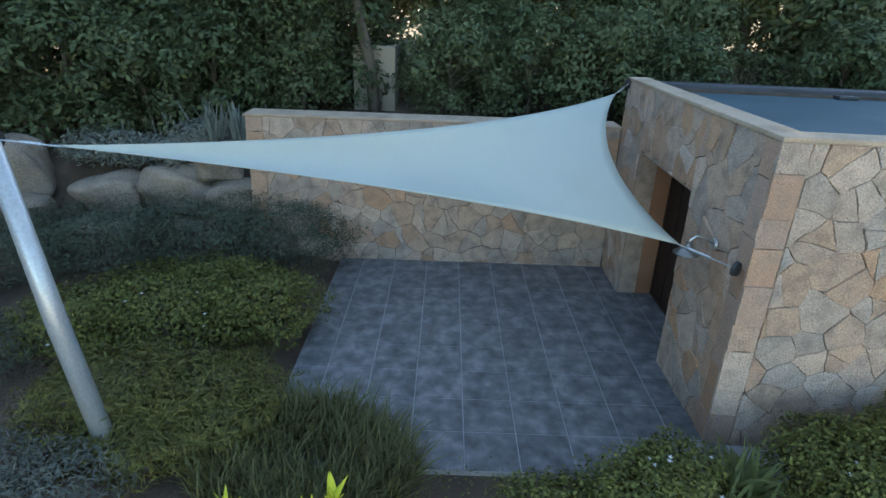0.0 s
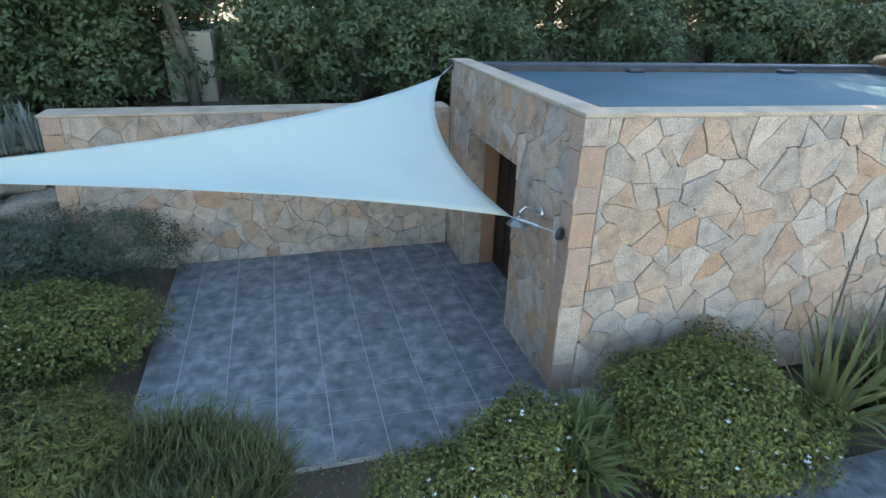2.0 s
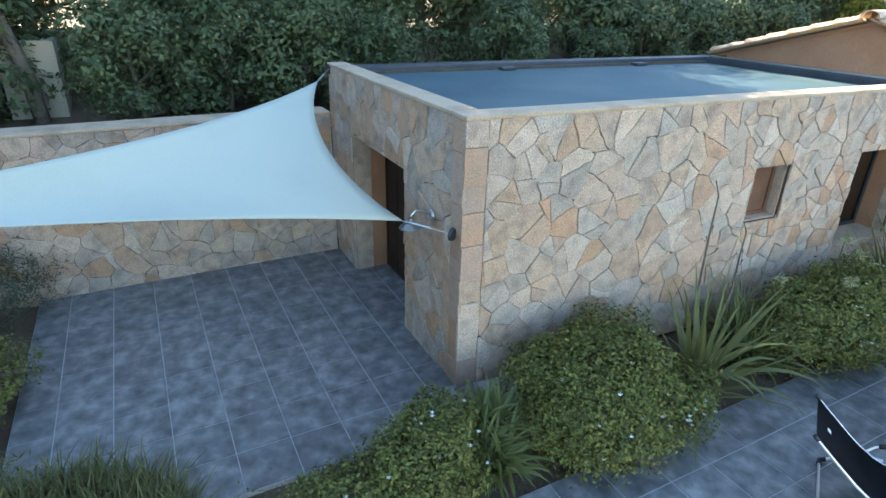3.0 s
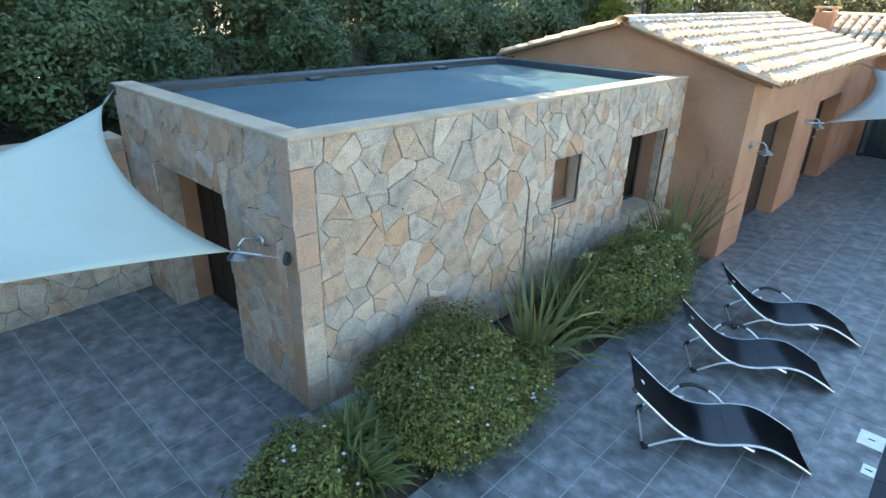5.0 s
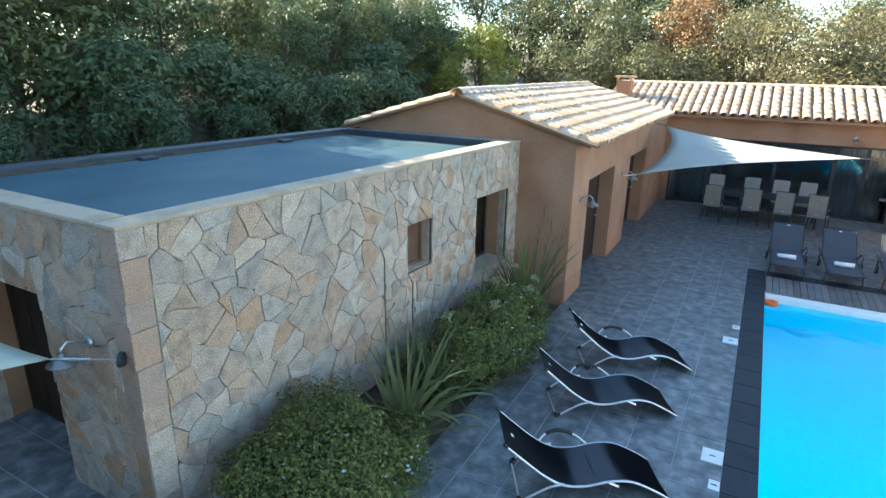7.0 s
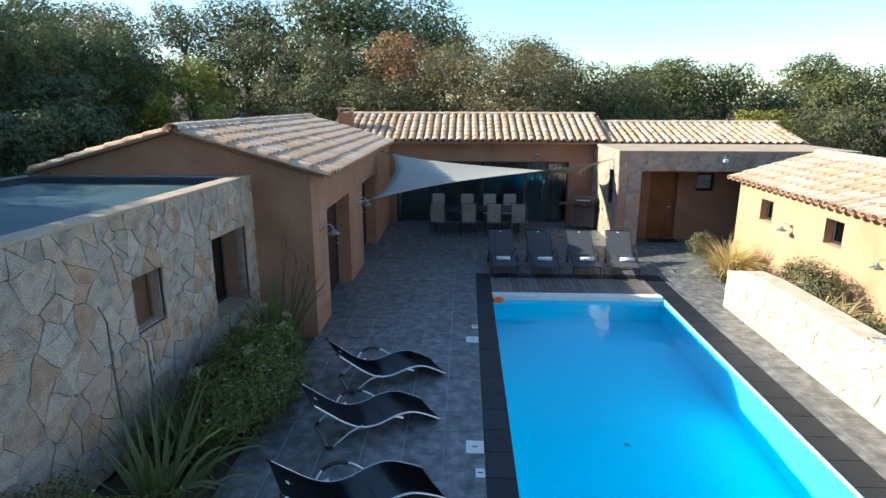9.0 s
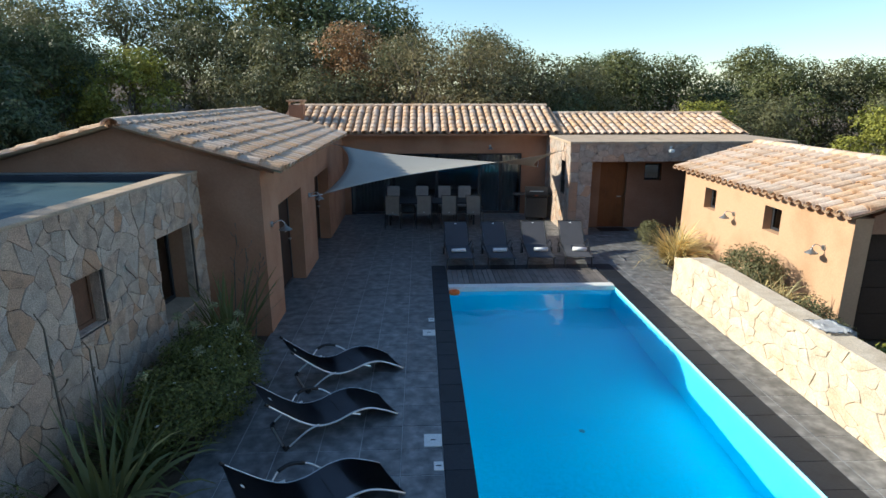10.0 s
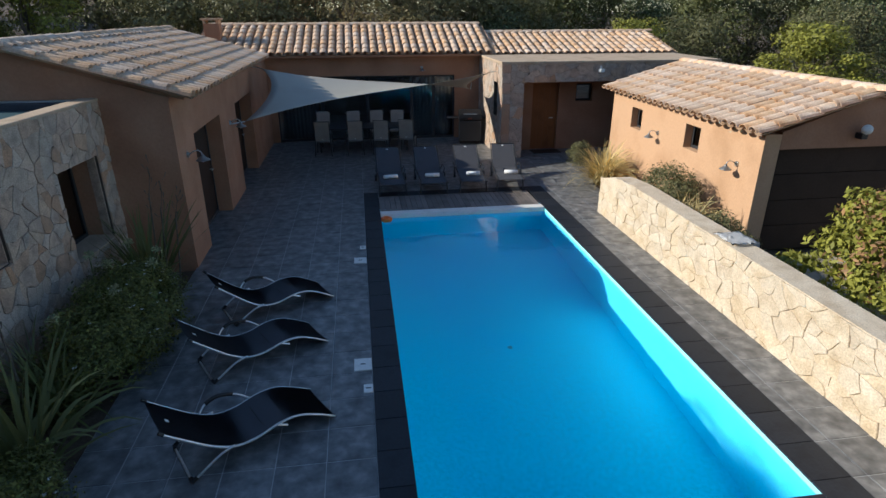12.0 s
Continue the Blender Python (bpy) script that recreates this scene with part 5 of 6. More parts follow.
bush("pittosporum_bush", (-1.75, -5.45, 0), [(0.0, 0.75, 0.32, 0.72, 0.80, 0.38), (0.1, -0.35, 0.32, 0.8, 0.9, 0.38), (0.35, -1.2, 0.28, 0.7, 0.7, 0.34), (-0.4, 0.1, 0.34, 0.6, 0.9, 0.36)], 30000, 0.048, M["leaf_bush"], "wide low green bush beside the patio", 113, 12)
bush("juniper_bush", (-0.15, -5.0, 0), [(0.0, 0.3, 0.22, 0.65, 0.75, 0.30), (0.15, -0.55, 0.28, 0.65, 0.7, 0.36), (0.35, 0.6, 0.20, 0.5, 0.5, 0.28), (0.5, -0.1, 0.18, 0.5, 0.6, 0.26)], 24000, 0.085, M["leaf_juniper"], "spreading bright green juniper", 115, aspect=0.14)
bush("lavender_bush", (0.98, -5.38, 0), [(0.0, 0.0, 0.2, 0.45, 0.5, 0.28), (-0.1, -0.7, 0.18, 0.45, 0.5, 0.26), (0.4, -0.3, 0.15, 0.4, 0.4, 0.22)], 7000, 0.07, M["leaf_lavender"], "grey-blue lavender bush at the mast foot", 117, aspect=0.16)
bush("rosemary_hedge", (-0.6, -7.3, 0), [(0, 0, 0.25, 0.6, 0.6, 0.32), (-0.4, -0.7, 0.25, 0.6, 0.6, 0.32)], 6000, 0.07, M["leaf_rosemary"], "rounded blue-green rosemary bush", 119, aspect=0.18)
th = tagged(empty("grass_mound", (0.50, -3.62, -0.05)), "dense mound of dark green grassy blades", "ornamental grass")
tagged(put("grass_tuft", blades_mesh("blades", np.random.default_rng(121), 5200, 0.46, 0.014, M["leaf_grass"], 0.75, 0.1, 4, 0.7, area_r=(0.80, 0.95)), th), kind="stuff")
th = tagged(empty("grass_mound", (-0.9, -4.75, -0.05)), "thin loose grasses with tiny white flowers", "ornamental grass")
tagged(put("grass_tuft", blades_mesh("blades", np.random.default_rng(123), 900, 0.28, 0.010, M["leaf_grass"], 0.7, 0.1, 4, 0.7, area_r=(1.2, 0.35)), th), kind="stuff")
roses("blossom", 124, 40, [(0, 0, 0.15, 1.2, 0.4, 0.12)], th, 0.022)


def strappy(name, at, n, length, width, material, label, seed, spread=0.9, droop=0.9, category="plant", group=""):
    th = tagged(empty(name, at), label, category, group)
    if name in ("flax_plant", "agapanthus_plant"):
        rng = np.random.default_rng(seed)
        for _ in range(n):
            put("leaf", blades_mesh("leaf", rng, 1, length, width, material, spread, 0.14, 6, droop), th)
    else:
        put("leaves", blades_mesh("leaves", np.random.default_rng(seed), n, length, width, material, spread, 0.14, 6, droop), th)
    return th


strappy("agapanthus_plant", (0.75, -0.05, -0.02), 210, 0.62, 0.040, M["leaf_strap"], "clump of arching green agapanthus leaves", 131, 1.0, 1.3, group="agapanthus clumps")
strappy("agapanthus_plant", (1.10, -0.25, -0.02), 190, 0.60, 0.040, M["leaf_strap"], "clump of arching green agapanthus leaves", 132, 1.0, 1.3, group="agapanthus clumps")
strappy("agapanthus_plant", (1.0, 3.2, -0.04), 150, 0.95, 0.034, M["leaf_strap"], "clump of dark arching leaves beside the flax", 133, 0.9, 1.1, group="agapanthus clumps")
strappy("agapanthus_plant", (0.75, 3.5, -0.04), 120, 1.1, 0.032, M["leaf_grass"], "clump of dark arching leaves against the wall", 134, 0.9, 1.1, group="agapanthus clumps")
strappy("agapanthus_plant", (1.2, 5.1, -0.04), 120, 1.05, 0.032, M["leaf_strap"], "clump of arching leaves with seed heads", 135, 0.9, 1.1, group="agapanthus clumps")
fl = strappy("flax_plant", (1.15, 2.3, -0.04), 52, 1.5, 0.05, M["leaf_flax"], "tall sword-leaved flax with bent yellowing leaves", 141, 0.85, 0.45, group="flax plants")
rng = np.random.default_rng(145)
for q in range(20):
    put("leaf", blades_mesh("leaf", rng, 1, 1.45, 0.06, M["leaf_flax"] if q % 3 else M["leaf_straw"], 1.1, 0.14, 7, 2.1), fl)
fl = strappy("flax_plant", (1.08, 6.3, -0.04), 64, 1.55, 0.05, M["leaf_flax"], "tall sword-leaved flax at the wall end", 142, 0.62, 0.35, group="flax plants")
for q in range(12):
    put("leaf", blades_mesh("leaf", rng, 1, 1.0, 0.05, M["leaf_flax"], 1.2, 0.12, 7, 1.6), fl)
for k, (bx, by, bz, hh) in enumerate(((0.72, 2.55, 0, 2.25), (0.72, 3.15, 0, 1.72), (1.25, 6.4, 0, 1.75), (1.35, 6.7, 0, 1.5), (1.0, 6.75, 0, 1.95))):
    th = tagged(empty("flax_stalk", (bx, by, bz)), "dry dark flax flower stalk with seed pods", "plant", "flax stalks")
    bm = bmesh.new()
    lean = 0.06 if k < 2 else 0.2
    pts = [(0.0, 0, -0.05), (lean * 0.3, 0.02, hh * 0.4), (lean * 0.6, -0.03, hh * 0.75), (lean, -0.06, hh * 0.92), (lean * 1.1, -0.16, hh)]
    tube(bm, pts, 0, 6, True, [0.014, 0.012, 0.010, 0.008, 0.006])
    part("stem", bm, M["bark"], th)
    rg = random.Random(k)
    for j in range(3 if k < 2 else 8):
        s = 0.62 + 0.055 * j
        z_ = hh * s
        dx, dy = rg.uniform(-0.10, 0.10), rg.uniform(-0.12, 0.12)
        bm = bmesh.new()
        tube(bm, [(lean * s, 0, z_), (lean * s + dx * 0.7, dy * 0.7, z_ + 0.05), (lean * s + dx, dy, z_ + 0.11)], 0.004, 4, True, [0.003, 0.005, 0.010])
        part("pod", bm, M["bark"], th)
def seeding_agapanthus(at, h, seed):
    """A faded agapanthus head: a bare stem with a loose ball of short stalks."""
    th = tagged(empty("seeding_agapanthus", at), "faded pale green agapanthus flower head on a stem", "plant", "seeding agapanthus")
    rg = random.Random(seed)
    lx, ly = rg.uniform(-0.10, 0.14), rg.uniform(-0.10, 0.10)
    bm = bmesh.new()
    tube(bm, [(0, 0, -0.05), (lx * 0.4, ly * 0.4, h * 0.6), (lx, ly, h)], 0.008, 5)
    part("stem", bm, M["leaf_strap"], th)
    bm = bmesh.new()
    c = Vector((lx, ly, h + 0.02))
    for _ in range(34):
        d = Vector((rg.gauss(0, 1), rg.gauss(0, 1), rg.gauss(0.3, 0.9))).normalized()
        r = rg.uniform(0.055, 0.085)
        tube(bm, [c, c + d * r * 0.7, c + d * r], 0, 4, True, [0.002, 0.004, 0.011])
    part("umbel", bm, M["leaf_pale"], th, "faded pale umbel")
    return th


for q, (hx, hy, hh) in enumerate(((1.35, 4.3, 0.98), (1.15, 4.75, 1.10), (1.50, 4.95, 1.02), (1.25, 5.4, 1.12), (1.55, 5.6, 0.95), (1.05, 3.6, 0.95), (0.85, 5.0, 1.15))):
    seeding_agapanthus((hx, hy, 0), hh, 300 + q)
# tip shoots of a bush close under the eye
th = tagged(empty("laurel_bush", (2.25, -3.35, -0.05)), "green bush with bright yellow-green young shoots", "shrub")
put("foliage", leaf_mesh("foliage", np.random.default_rng(151), [(0, 0, 0.55, 0.4, 0.5, 0.5), (0.1, 0.2, 0.9, 0.25, 0.3, 0.25), (0.1, -0.3, 0.85, 0.25, 0.25, 0.25)], 3000, 0.07, M["leaf_bush"]), th)
bm = bmesh.new()
for sx, sy in ((0.0, -0.16), (-0.06, 0.34), (0.02, 0.24)):
    tube(bm, [(sx * 0.4, sy * 0.5, 0), (sx, sy, 0.9), (sx, sy, 1.36)], 0.008, 5)
part("stems", bm, M["bark"], th)
for j, (sx, sy, sz) in enumerate(((0.0, -0.16, 1.41), (-0.06, 0.34, 1.48), (0.02, 0.24, 1.40))):
    put("shoot", blades_mesh("shoot", np.random.default_rng(152 + j), 12, 0.16, 0.035, M["leaf_yellow"], 0.9, 0.02, 4, 0.5, 0.0, (sx, sy, sz)), th)


# ---------------------------------------------------------------- boulders and silver plants on the bank
def boulder(at, s, seed, rz):
    bm = bmesh.new()
    bmesh.ops.create_icosphere(bm, subdivisions=4, radius=1.0)
    for v in bm.verts:
        c = v.co.copy()
        c.x = math.copysign(abs(c.x) ** 0.48, c.x)
        c.y = math.copysign(abs(c.y) ** 0.48, c.y)
        c.z = math.copysign(abs(c.z) ** 0.55, c.z)
        q = noise.noise(c * 1.1 + Vector((seed * 7.1, seed * 3.3, 0))) * 0.34 + noise.noise(c * 3.0 + Vector((seed, 0, 0))) * 0.07
        v.co = Vector((c.x * s[0], c.y * s[1], c.z * s[2])) * (1 + q)
    ob = part("boulder", bm, M["boulder"], smooth=True)
    ob.matrix_basis = pose(*at, 0, 0, rz)
    return tagged(ob, "large weathered granite boulder holding the bank", "boulder", "boulders on the bank")


for i, (at, s, rz) in enumerate((((-4.9, -8.1, 0.62), (0.42, 0.50, 0.32), 12), ((-4.95, -6.95, 0.76), (0.42, 0.66, 0.34), -8), ((-4.75, -5.98, 0.62), (0.42, 0.44, 0.36), 10),
                                 ((-5.0, -6.3, 1.18), (0.40, 0.34, 0.24), 30), ((-5.2, -9.9, 0.85), (0.4, 0.55, 0.55), 20), ((-4.7, -9.6, 0.3), (0.4, 0.5, 0.3), 0), ((-4.5, -7.9, 0.12), (0.4, 0.6, 0.25), 0), ((-4.45, -6.6, 0.1), (0.35, 0.6, 0.25), 0))):
    boulder(at, s, i + 1, rz)
for i, (at, bl) in enumerate((((-5.5, -8.3, 1.0), [(0, 0, 0.25, 0.5, 0.9, 0.30), (0.1, 1.0, 0.25, 0.45, 0.7, 0.28)]), ((-5.6, -6.6, 1.35), [(0, 0, 0.15, 0.5, 0.7, 0.25)]))):
    th = bush("silver_plant", at, bl, 5200, 0.085, M["leaf_silver"], "woolly silver-grey plant trailing over boulders", 160 + i, aspect=0.35, group="silver plants")
    rg = random.Random(i)
    for j in range(16):
        bm = bmesh.new()
        x_, y_ = rg.uniform(-0.5, 0.1), rg.uniform(-0.9, 1.2)
        h_ = rg.uniform(0.45, 0.75)
        tube(bm, [(x_, y_, 0.1), (x_ + 0.02, y_ + rg.uniform(-0.05, 0.05), h_ * 0.6), (x_ + 0.03, y_ + rg.uniform(-0.12, 0.12), h_)], 0.016, 5, True, [0.010, 0.022, 0.012])
        part("flower_spike", bm, M["leaf_silver"], th)
for i, (x_, y_) in enumerate(((-5.2, -5.95), (-5.1, -6.3))):
    strappy("silver_spike_plant", (x_, y_, 1.5), 40, 0.75, 0.03, M["leaf_silver"], "upright pale silver spikes behind the wall end", 165 + i, 0.4, 0.3, group="silver spikes")

# ---------------------------------------------------------------- plants on the sunny side
bush("round_bush", (10.55, 7.85, 0), [(0, 0, 0.85, 0.45, 0.72, 0.42), (0, 0.3, 0.75, 0.4, 0.5, 0.4), (0, -0.35, 0.75, 0.36, 0.4, 0.36), (0, 0, 0.4, 0.36, 0.6, 0.4)], 9000, 0.05, M["leaf_olive"], "clipped round brown-green bush by the garage", 171)
bush("round_bush", (10.45, 5.9, 0), [(0, 0.1, 0.55, 0.38, 0.5, 0.36), (0, -0.5, 0.5, 0.3, 0.4, 0.3), (0, 0, 0.25, 0.3, 0.6, 0.3)], 5500, 0.05, M["leaf_olive"], "low dry brown-green bush at the garage corner", 173)
bush("round_bush", (10.65, 13.0, 0), [(0, 0, 0.3, 0.35, 0.35, 0.36), (0.1, 0.3, 0.28, 0.3, 0.3, 0.3)], 3500, 0.05, M["leaf_olive"], "small olive-green bush by the terrace", 175)
strappy("dry_grass_clump", (10.5, 11.0, 0), 700, 1.25, 0.03, M["leaf_dry"], "large clump of dry straw-coloured arching leaves", 177, 1.0, 1.3, group="dry clumps")
strappy("dry_grass_clump", (10.75, 11.6, 0), 120, 0.75, 0.022, M["leaf_strap"], "green arching leaves among dry ones", 178, 1.0, 1.3, group="dry clumps")
strappy("dry_grass_clump", (10.3, 7.05, 0.35), 80, 0.85, 0.034, M["leaf_dry"], "dry arching leaves above the low wall", 179, 0.9, 1.2, group="dry clumps")
strappy("dry_grass_clump", (10.3, 6.5, 0.35), 70, 0.85, 0.034, M["leaf_dry"], "dry arching leaves above the low wall", 180, 1.0, 1.2, group="dry clumps")
th = tagged(empty("photinia_shrub", (11.65, 4.25, 0)), "leafy green shrub with reddish young leaves", "shrub")
put("foliage", leaf_mesh("foliage", np.random.default_rng(181), [(0, 0, 0.75, 0.6, 0.7, 0.55), (0.2, 0.1, 1.3, 0.55, 0.55, 0.42), (0.0, -0.5, 0.5, 0.65, 0.6, 0.45), (-0.75, 0.45, 0.55, 0.28, 0.25, 0.16), (0.6, -0.2, 0.9, 0.6, 0.7, 0.6)], 7500, 0.12, M["leaf_bright"], aspect=0.42), th)
put("young_leaves", leaf_mesh("young_leaves", np.random.default_rng(182), [(0.1, 0, 1.35, 0.5, 0.5, 0.4), (0, -0.3, 0.8, 0.6, 0.6, 0.5)], 900, 0.10, M["leaf_rust"], aspect=0.42), th)
trunk_part(th, [(0, 0, -0.1), (0.03, 0, 0.5), (0.1, 0.05, 1.1)], 0.04, 0.015, [([(0, 0, 0.3), (-0.3, 0.2, 0.45), (-0.5, 0.35, 0.55)], 0.015, 0.006), ([(0, 0, 0.3), (0.2, -0.3, 0.5), (0.4, -0.4, 0.8)], 0.02, 0.008)])


# ---------------------------------------------------------------- shade sails
def grid_part(name, rows, material, parent, label="", thick=0.006):
    bm = bmesh.new()
    vv = [[bm.verts.new(p) for p in r] for r in rows]
    for a, b in zip(vv, vv[1:]):
        for i in range(len(a) - 1):
            bm.faces.new((a[i], a[i + 1], b[i + 1], b[i]))
    bmesh.ops.remove_doubles(bm, verts=bm.verts[:], dist=1e-4)
    bmesh.ops.recalc_face_normals(bm, faces=bm.faces[:])
    bmesh.ops.solidify(bm, geom=bm.faces[:], thickness=thick)
    return part(name, bm, material, parent, label, True)


def curve_pt(a, b, c, t):
    return a * (1 - t) ** 2 + c * 2 * t * (1 - t) + b * t * t


T1, T2, T3 = Vector((-0.63, -0.33, 1.755)), Vector((-3.40, -0.33, 2.745)), Vector((0.42, -5.22, 2.735))
cen = (T1 + T2 + T3) / 3
sail = tagged(empty("shade_sail"), "white triangular shade sail stretched over the patio", "shade sail", "shade sails")
rows = []
n1, n2 = 26, 18
c13 = (T1 + T3) / 2 + (cen - (T1 + T3) / 2) * 0.28
c23 = (T2 + T3) / 2 + (cen - (T2 + T3) / 2) * 0.70
for i in range(n1 + 1):
    u = i / n1
    p, q = curve_pt(T3, T1, c13, u), curve_pt(T3, T2, c23, u)
    row = []
    for j in range(n2 + 1):
        v = j / n2
        pt = p.lerp(q, v)
        pull = 0.46 * 4 * v * (1 - v) * (u ** 3)
        pt = pt + (T3 - (T1 + T2) / 2).normalized() * pull * 1.0
        pt.z -= 0.10 * math.sin(math.pi * u) * 4 * v * (1 - v)
        row.append(pt)
    rows.append(row)
grid_part("canvas", rows, M["sail"], sail)
for nm, tip, anchor in (("cable", T1, Vector((-0.13, -0.03, 1.75))), ("cable", T2, Vector((-3.97, 0.0, 2.82))), ("cable", T3, Vector((0.42, -5.60, 2.765)))):
    d = (anchor - tip)
    bm = bmesh.new()
    tube(bm, [tip - d.normalized() * 0.05, tip + d * 0.3, anchor], 0.006, 8)
    tube(bm, [tip + d * 0.18, tip + d * 0.55], 0.013, 8)
    part(nm, bm, M["steel"], sail, "galvanised turnbuckle and shackle")
    bm = bmesh.new()
    bmesh.ops.create_cone(bm, cap_ends=True, segments=14, radius1=0.07, radius2=0.06, depth=0.03, matrix=look(anchor, tip))
    part("plate", bm, M["frame"], sail, "dark round wall plate")
mast = tagged(empty("sail_mast"), "leaning grey painted steel mast of the shade sail", "mast")
bm = bmesh.new()
tube(bm, [(0.565, -5.19, -0.1), (0.49, -5.455, 1.4), (0.42, -5.66, 2.86)], 0, 20, True, [0.085, 0.080, 0.065])
part("pole", bm, M["mast"], mast, smooth=True)
bm = bmesh.new()
lathe(bm, [(0.0, 0.02), (0.16, 0.02), (0.16, -0.04)], 20, (0.565, -5.20, 0.0))
part("base_plate", bm, M["steel"], mast)

P1, P2, P3, P4 = Vector((1.85, 14.55, 2.67)), Vector((1.80, 11.50, 1.75)), Vector((8.36, 14.85, 2.44)), Vector((8.10, 16.6, 1.76))
sail2 = tagged(empty("shade_sail"), "twisted cream shade sail over the dining terrace", "shade sail", "shade sails")
rows = []
for i in range(27):
    u = i / 26
    a, b = P1.lerp(P4, u), P2.lerp(P3, u)
    row = []
    for j in range(17):
        v = j / 16
        pt = a.lerp(b, v)
        mid = a.lerp(b, 0.5)
        pt = pt + (mid - pt) * (0.30 * 4 * u * (1 - u)) * abs(2 * v - 1)
        pt += (P3 - P2).normalized() * (0.45 * 4 * v * (1 - v) * (1 - u) ** 3 - 0.45 * 4 * v * (1 - v) * u ** 3)
        row.append(pt)
    rows.append(row)
grid_part("canvas", rows, M["sail_grey"], sail2)
for tip, anchor in ((P1, Vector((1.55, 14.7, 2.71))), (P2, Vector((1.52, 11.2, 1.75))), (P3, Vector((8.57, 14.9, 2.47))), (P4, Vector((8.30, 17.48, 1.85)))):
    bm = bmesh.new()
    tube(bm, [tip, anchor], 0.012, 8)
    part("cable", bm, M["steel"], sail2)


# ---------------------------------------------------------------- wall lamps
def wall_lamp(at, rz, label, s=1.0, hood=True):
    """A swan-neck lamp on a wall; it stands out along its own +x."""
    th = tagged(empty("wall_lamp", at, rz), label, "wall lamp", "wall lamps")
    th.scale = (s, s, s)
    bm = bmesh.new()
    bmesh.ops.create_cone(bm, cap_ends=True, segments=16, radius1=0.055, radius2=0.05, depth=0.025, matrix=Matrix.Translation((0.012, 0, 0)) @ Matrix.Rotation(math.pi / 2, 4, "Y"))
    part("mount", bm, M["steel"], th)
    bm = bmesh.new()
    tube(bm, [(0.02, 0, 0), (0.10, 0, 0.05), (0.18, 0, 0.07), (0.23, 0, 0.03), (0.24, 0, -0.02)], 0.010, 8)
    part("arm", bm, M["steel"], th, smooth=True)
    bm = bmesh.new()
    lathe(bm, [(0.022, 0.02), (0.030, -0.01), (0.05, -0.03), (0.115, -0.075), (0.12, -0.085), (0.11, -0.08), (0.045, -0.038), (0.02, -0.02)], 24, (0.24, 0, -0.02))
    part("shade", bm, M["enamel"], th, "dull zinc dish shade", True)
    bm = bmesh.new()
    bmesh.ops.create_uvsphere(bm, u_segments=12, v_segments=8, radius=0.035, matrix=Matrix.Translation((0.24, 0, -0.105)))
    part("bulb", bm, M["white"], th, smooth=True)
    return th


wall_lamp((-0.60, -0.02, 1.79), -90, "swan-neck lamp with white shade beside the doorway")
wall_lamp((1.535, 7.62, 1.88), 0, "swan-neck lamp on the ochre wing wall")
wall_lamp((1.535, 11.15, 1.80), 0, "swan-neck lamp between the wing doors")
wall_lamp((11.195, 9.86, 1.53), 180, "sunlit swan-neck lamp on the garage wall", 0.9)
wall_lamp((11.195, 6.9, 1.54), 180, "sunlit swan-neck lamp near the garage corner", 0.9)
wall_lamp((6.6, 17.495, 2.38), -90, "small lamp above the glass doors", 0.8)
bm = bmesh.new()
box(bm, 11.43, 11.57, PY - 0.16, PY + 0.0, 2.46, 2.56, 0.03)
box(bm, 11.47, 11.53, PY - 0.04, PY + 0.0, 2.52, 2.64, 0.01)
tagged(part("security_lamp", bm, M["white"]), "small white security lamp on the porch lintel", "lamp")


# ---------------------------------------------------------------- wavy loungers
def smooth_path(pts, n):
    """A Catmull-Rom run through (s, z) pairs."""
    out = []
    P = [pts[0]] + list(pts) + [pts[-1]]
    for i in range(1, len(P) - 2):
        for k in range(n):
            t = k / n
            q = []
            for d in range(len(pts[0])):
                a, b, c, e = P[i - 1][d], P[i][d], P[i + 1][d], P[i + 2][d]
                q.append(0.5 * (2 * b + (c - a) * t + (2 * a - 5 * b + 4 * c - e) * t * t + (3 * b - a - 3 * c + e) * t ** 3))
            out.append(tuple(q))
    out.append(tuple(pts[-1]))
    return out


prof = smooth_path([(-0.02, 0.66), (0.19, 0.47), (0.38, 0.31), (0.58, 0.20), (0.80, 0.185), (1.05, 0.24), (1.26, 0.23), (1.47, 0.135), (1.66, 0.02)], 5)
lounger = tagged(empty("wave_lounger"), "black mesh wave lounger with a silver tube frame", "sun lounger", "wave loungers")
W2 = 0.29
bm = bmesh.new()
top = [[bm.verts.new((s, y_, z_ + 0.012 - 0.018 * (1 - (y_ / W2) ** 2))) for y_ in [W2 * (k / 4 - 1) for k in range(9)]] for s, z_ in prof]
for a, b in zip(top, top[1:]):
    for i in range(8):
        bm.faces.new((a[i], a[i + 1], b[i + 1], b[i]))
bmesh.ops.solidify(bm, geom=bm.faces[:], thickness=0.010)
fab = part("sling", bm, M["mesh"], lounger, smooth=True)
bm = bmesh.new()
box(bm, -0.015, 0.025, -0.02, 0.02, 0, 0.004, m=Matrix.Translation((0.09, 0, 0.566)) @ Matrix.Rotation(0.75, 4, "Y"))
part("label_tag", bm, M["white"], fab)
bm = bmesh.new()
box(bm, -0.004, 0.004, -W2, W2, 0, 0.006, m=Matrix.Translation((0.92, 0, 0.206)))
part("seam", bm, M["black"], fab)
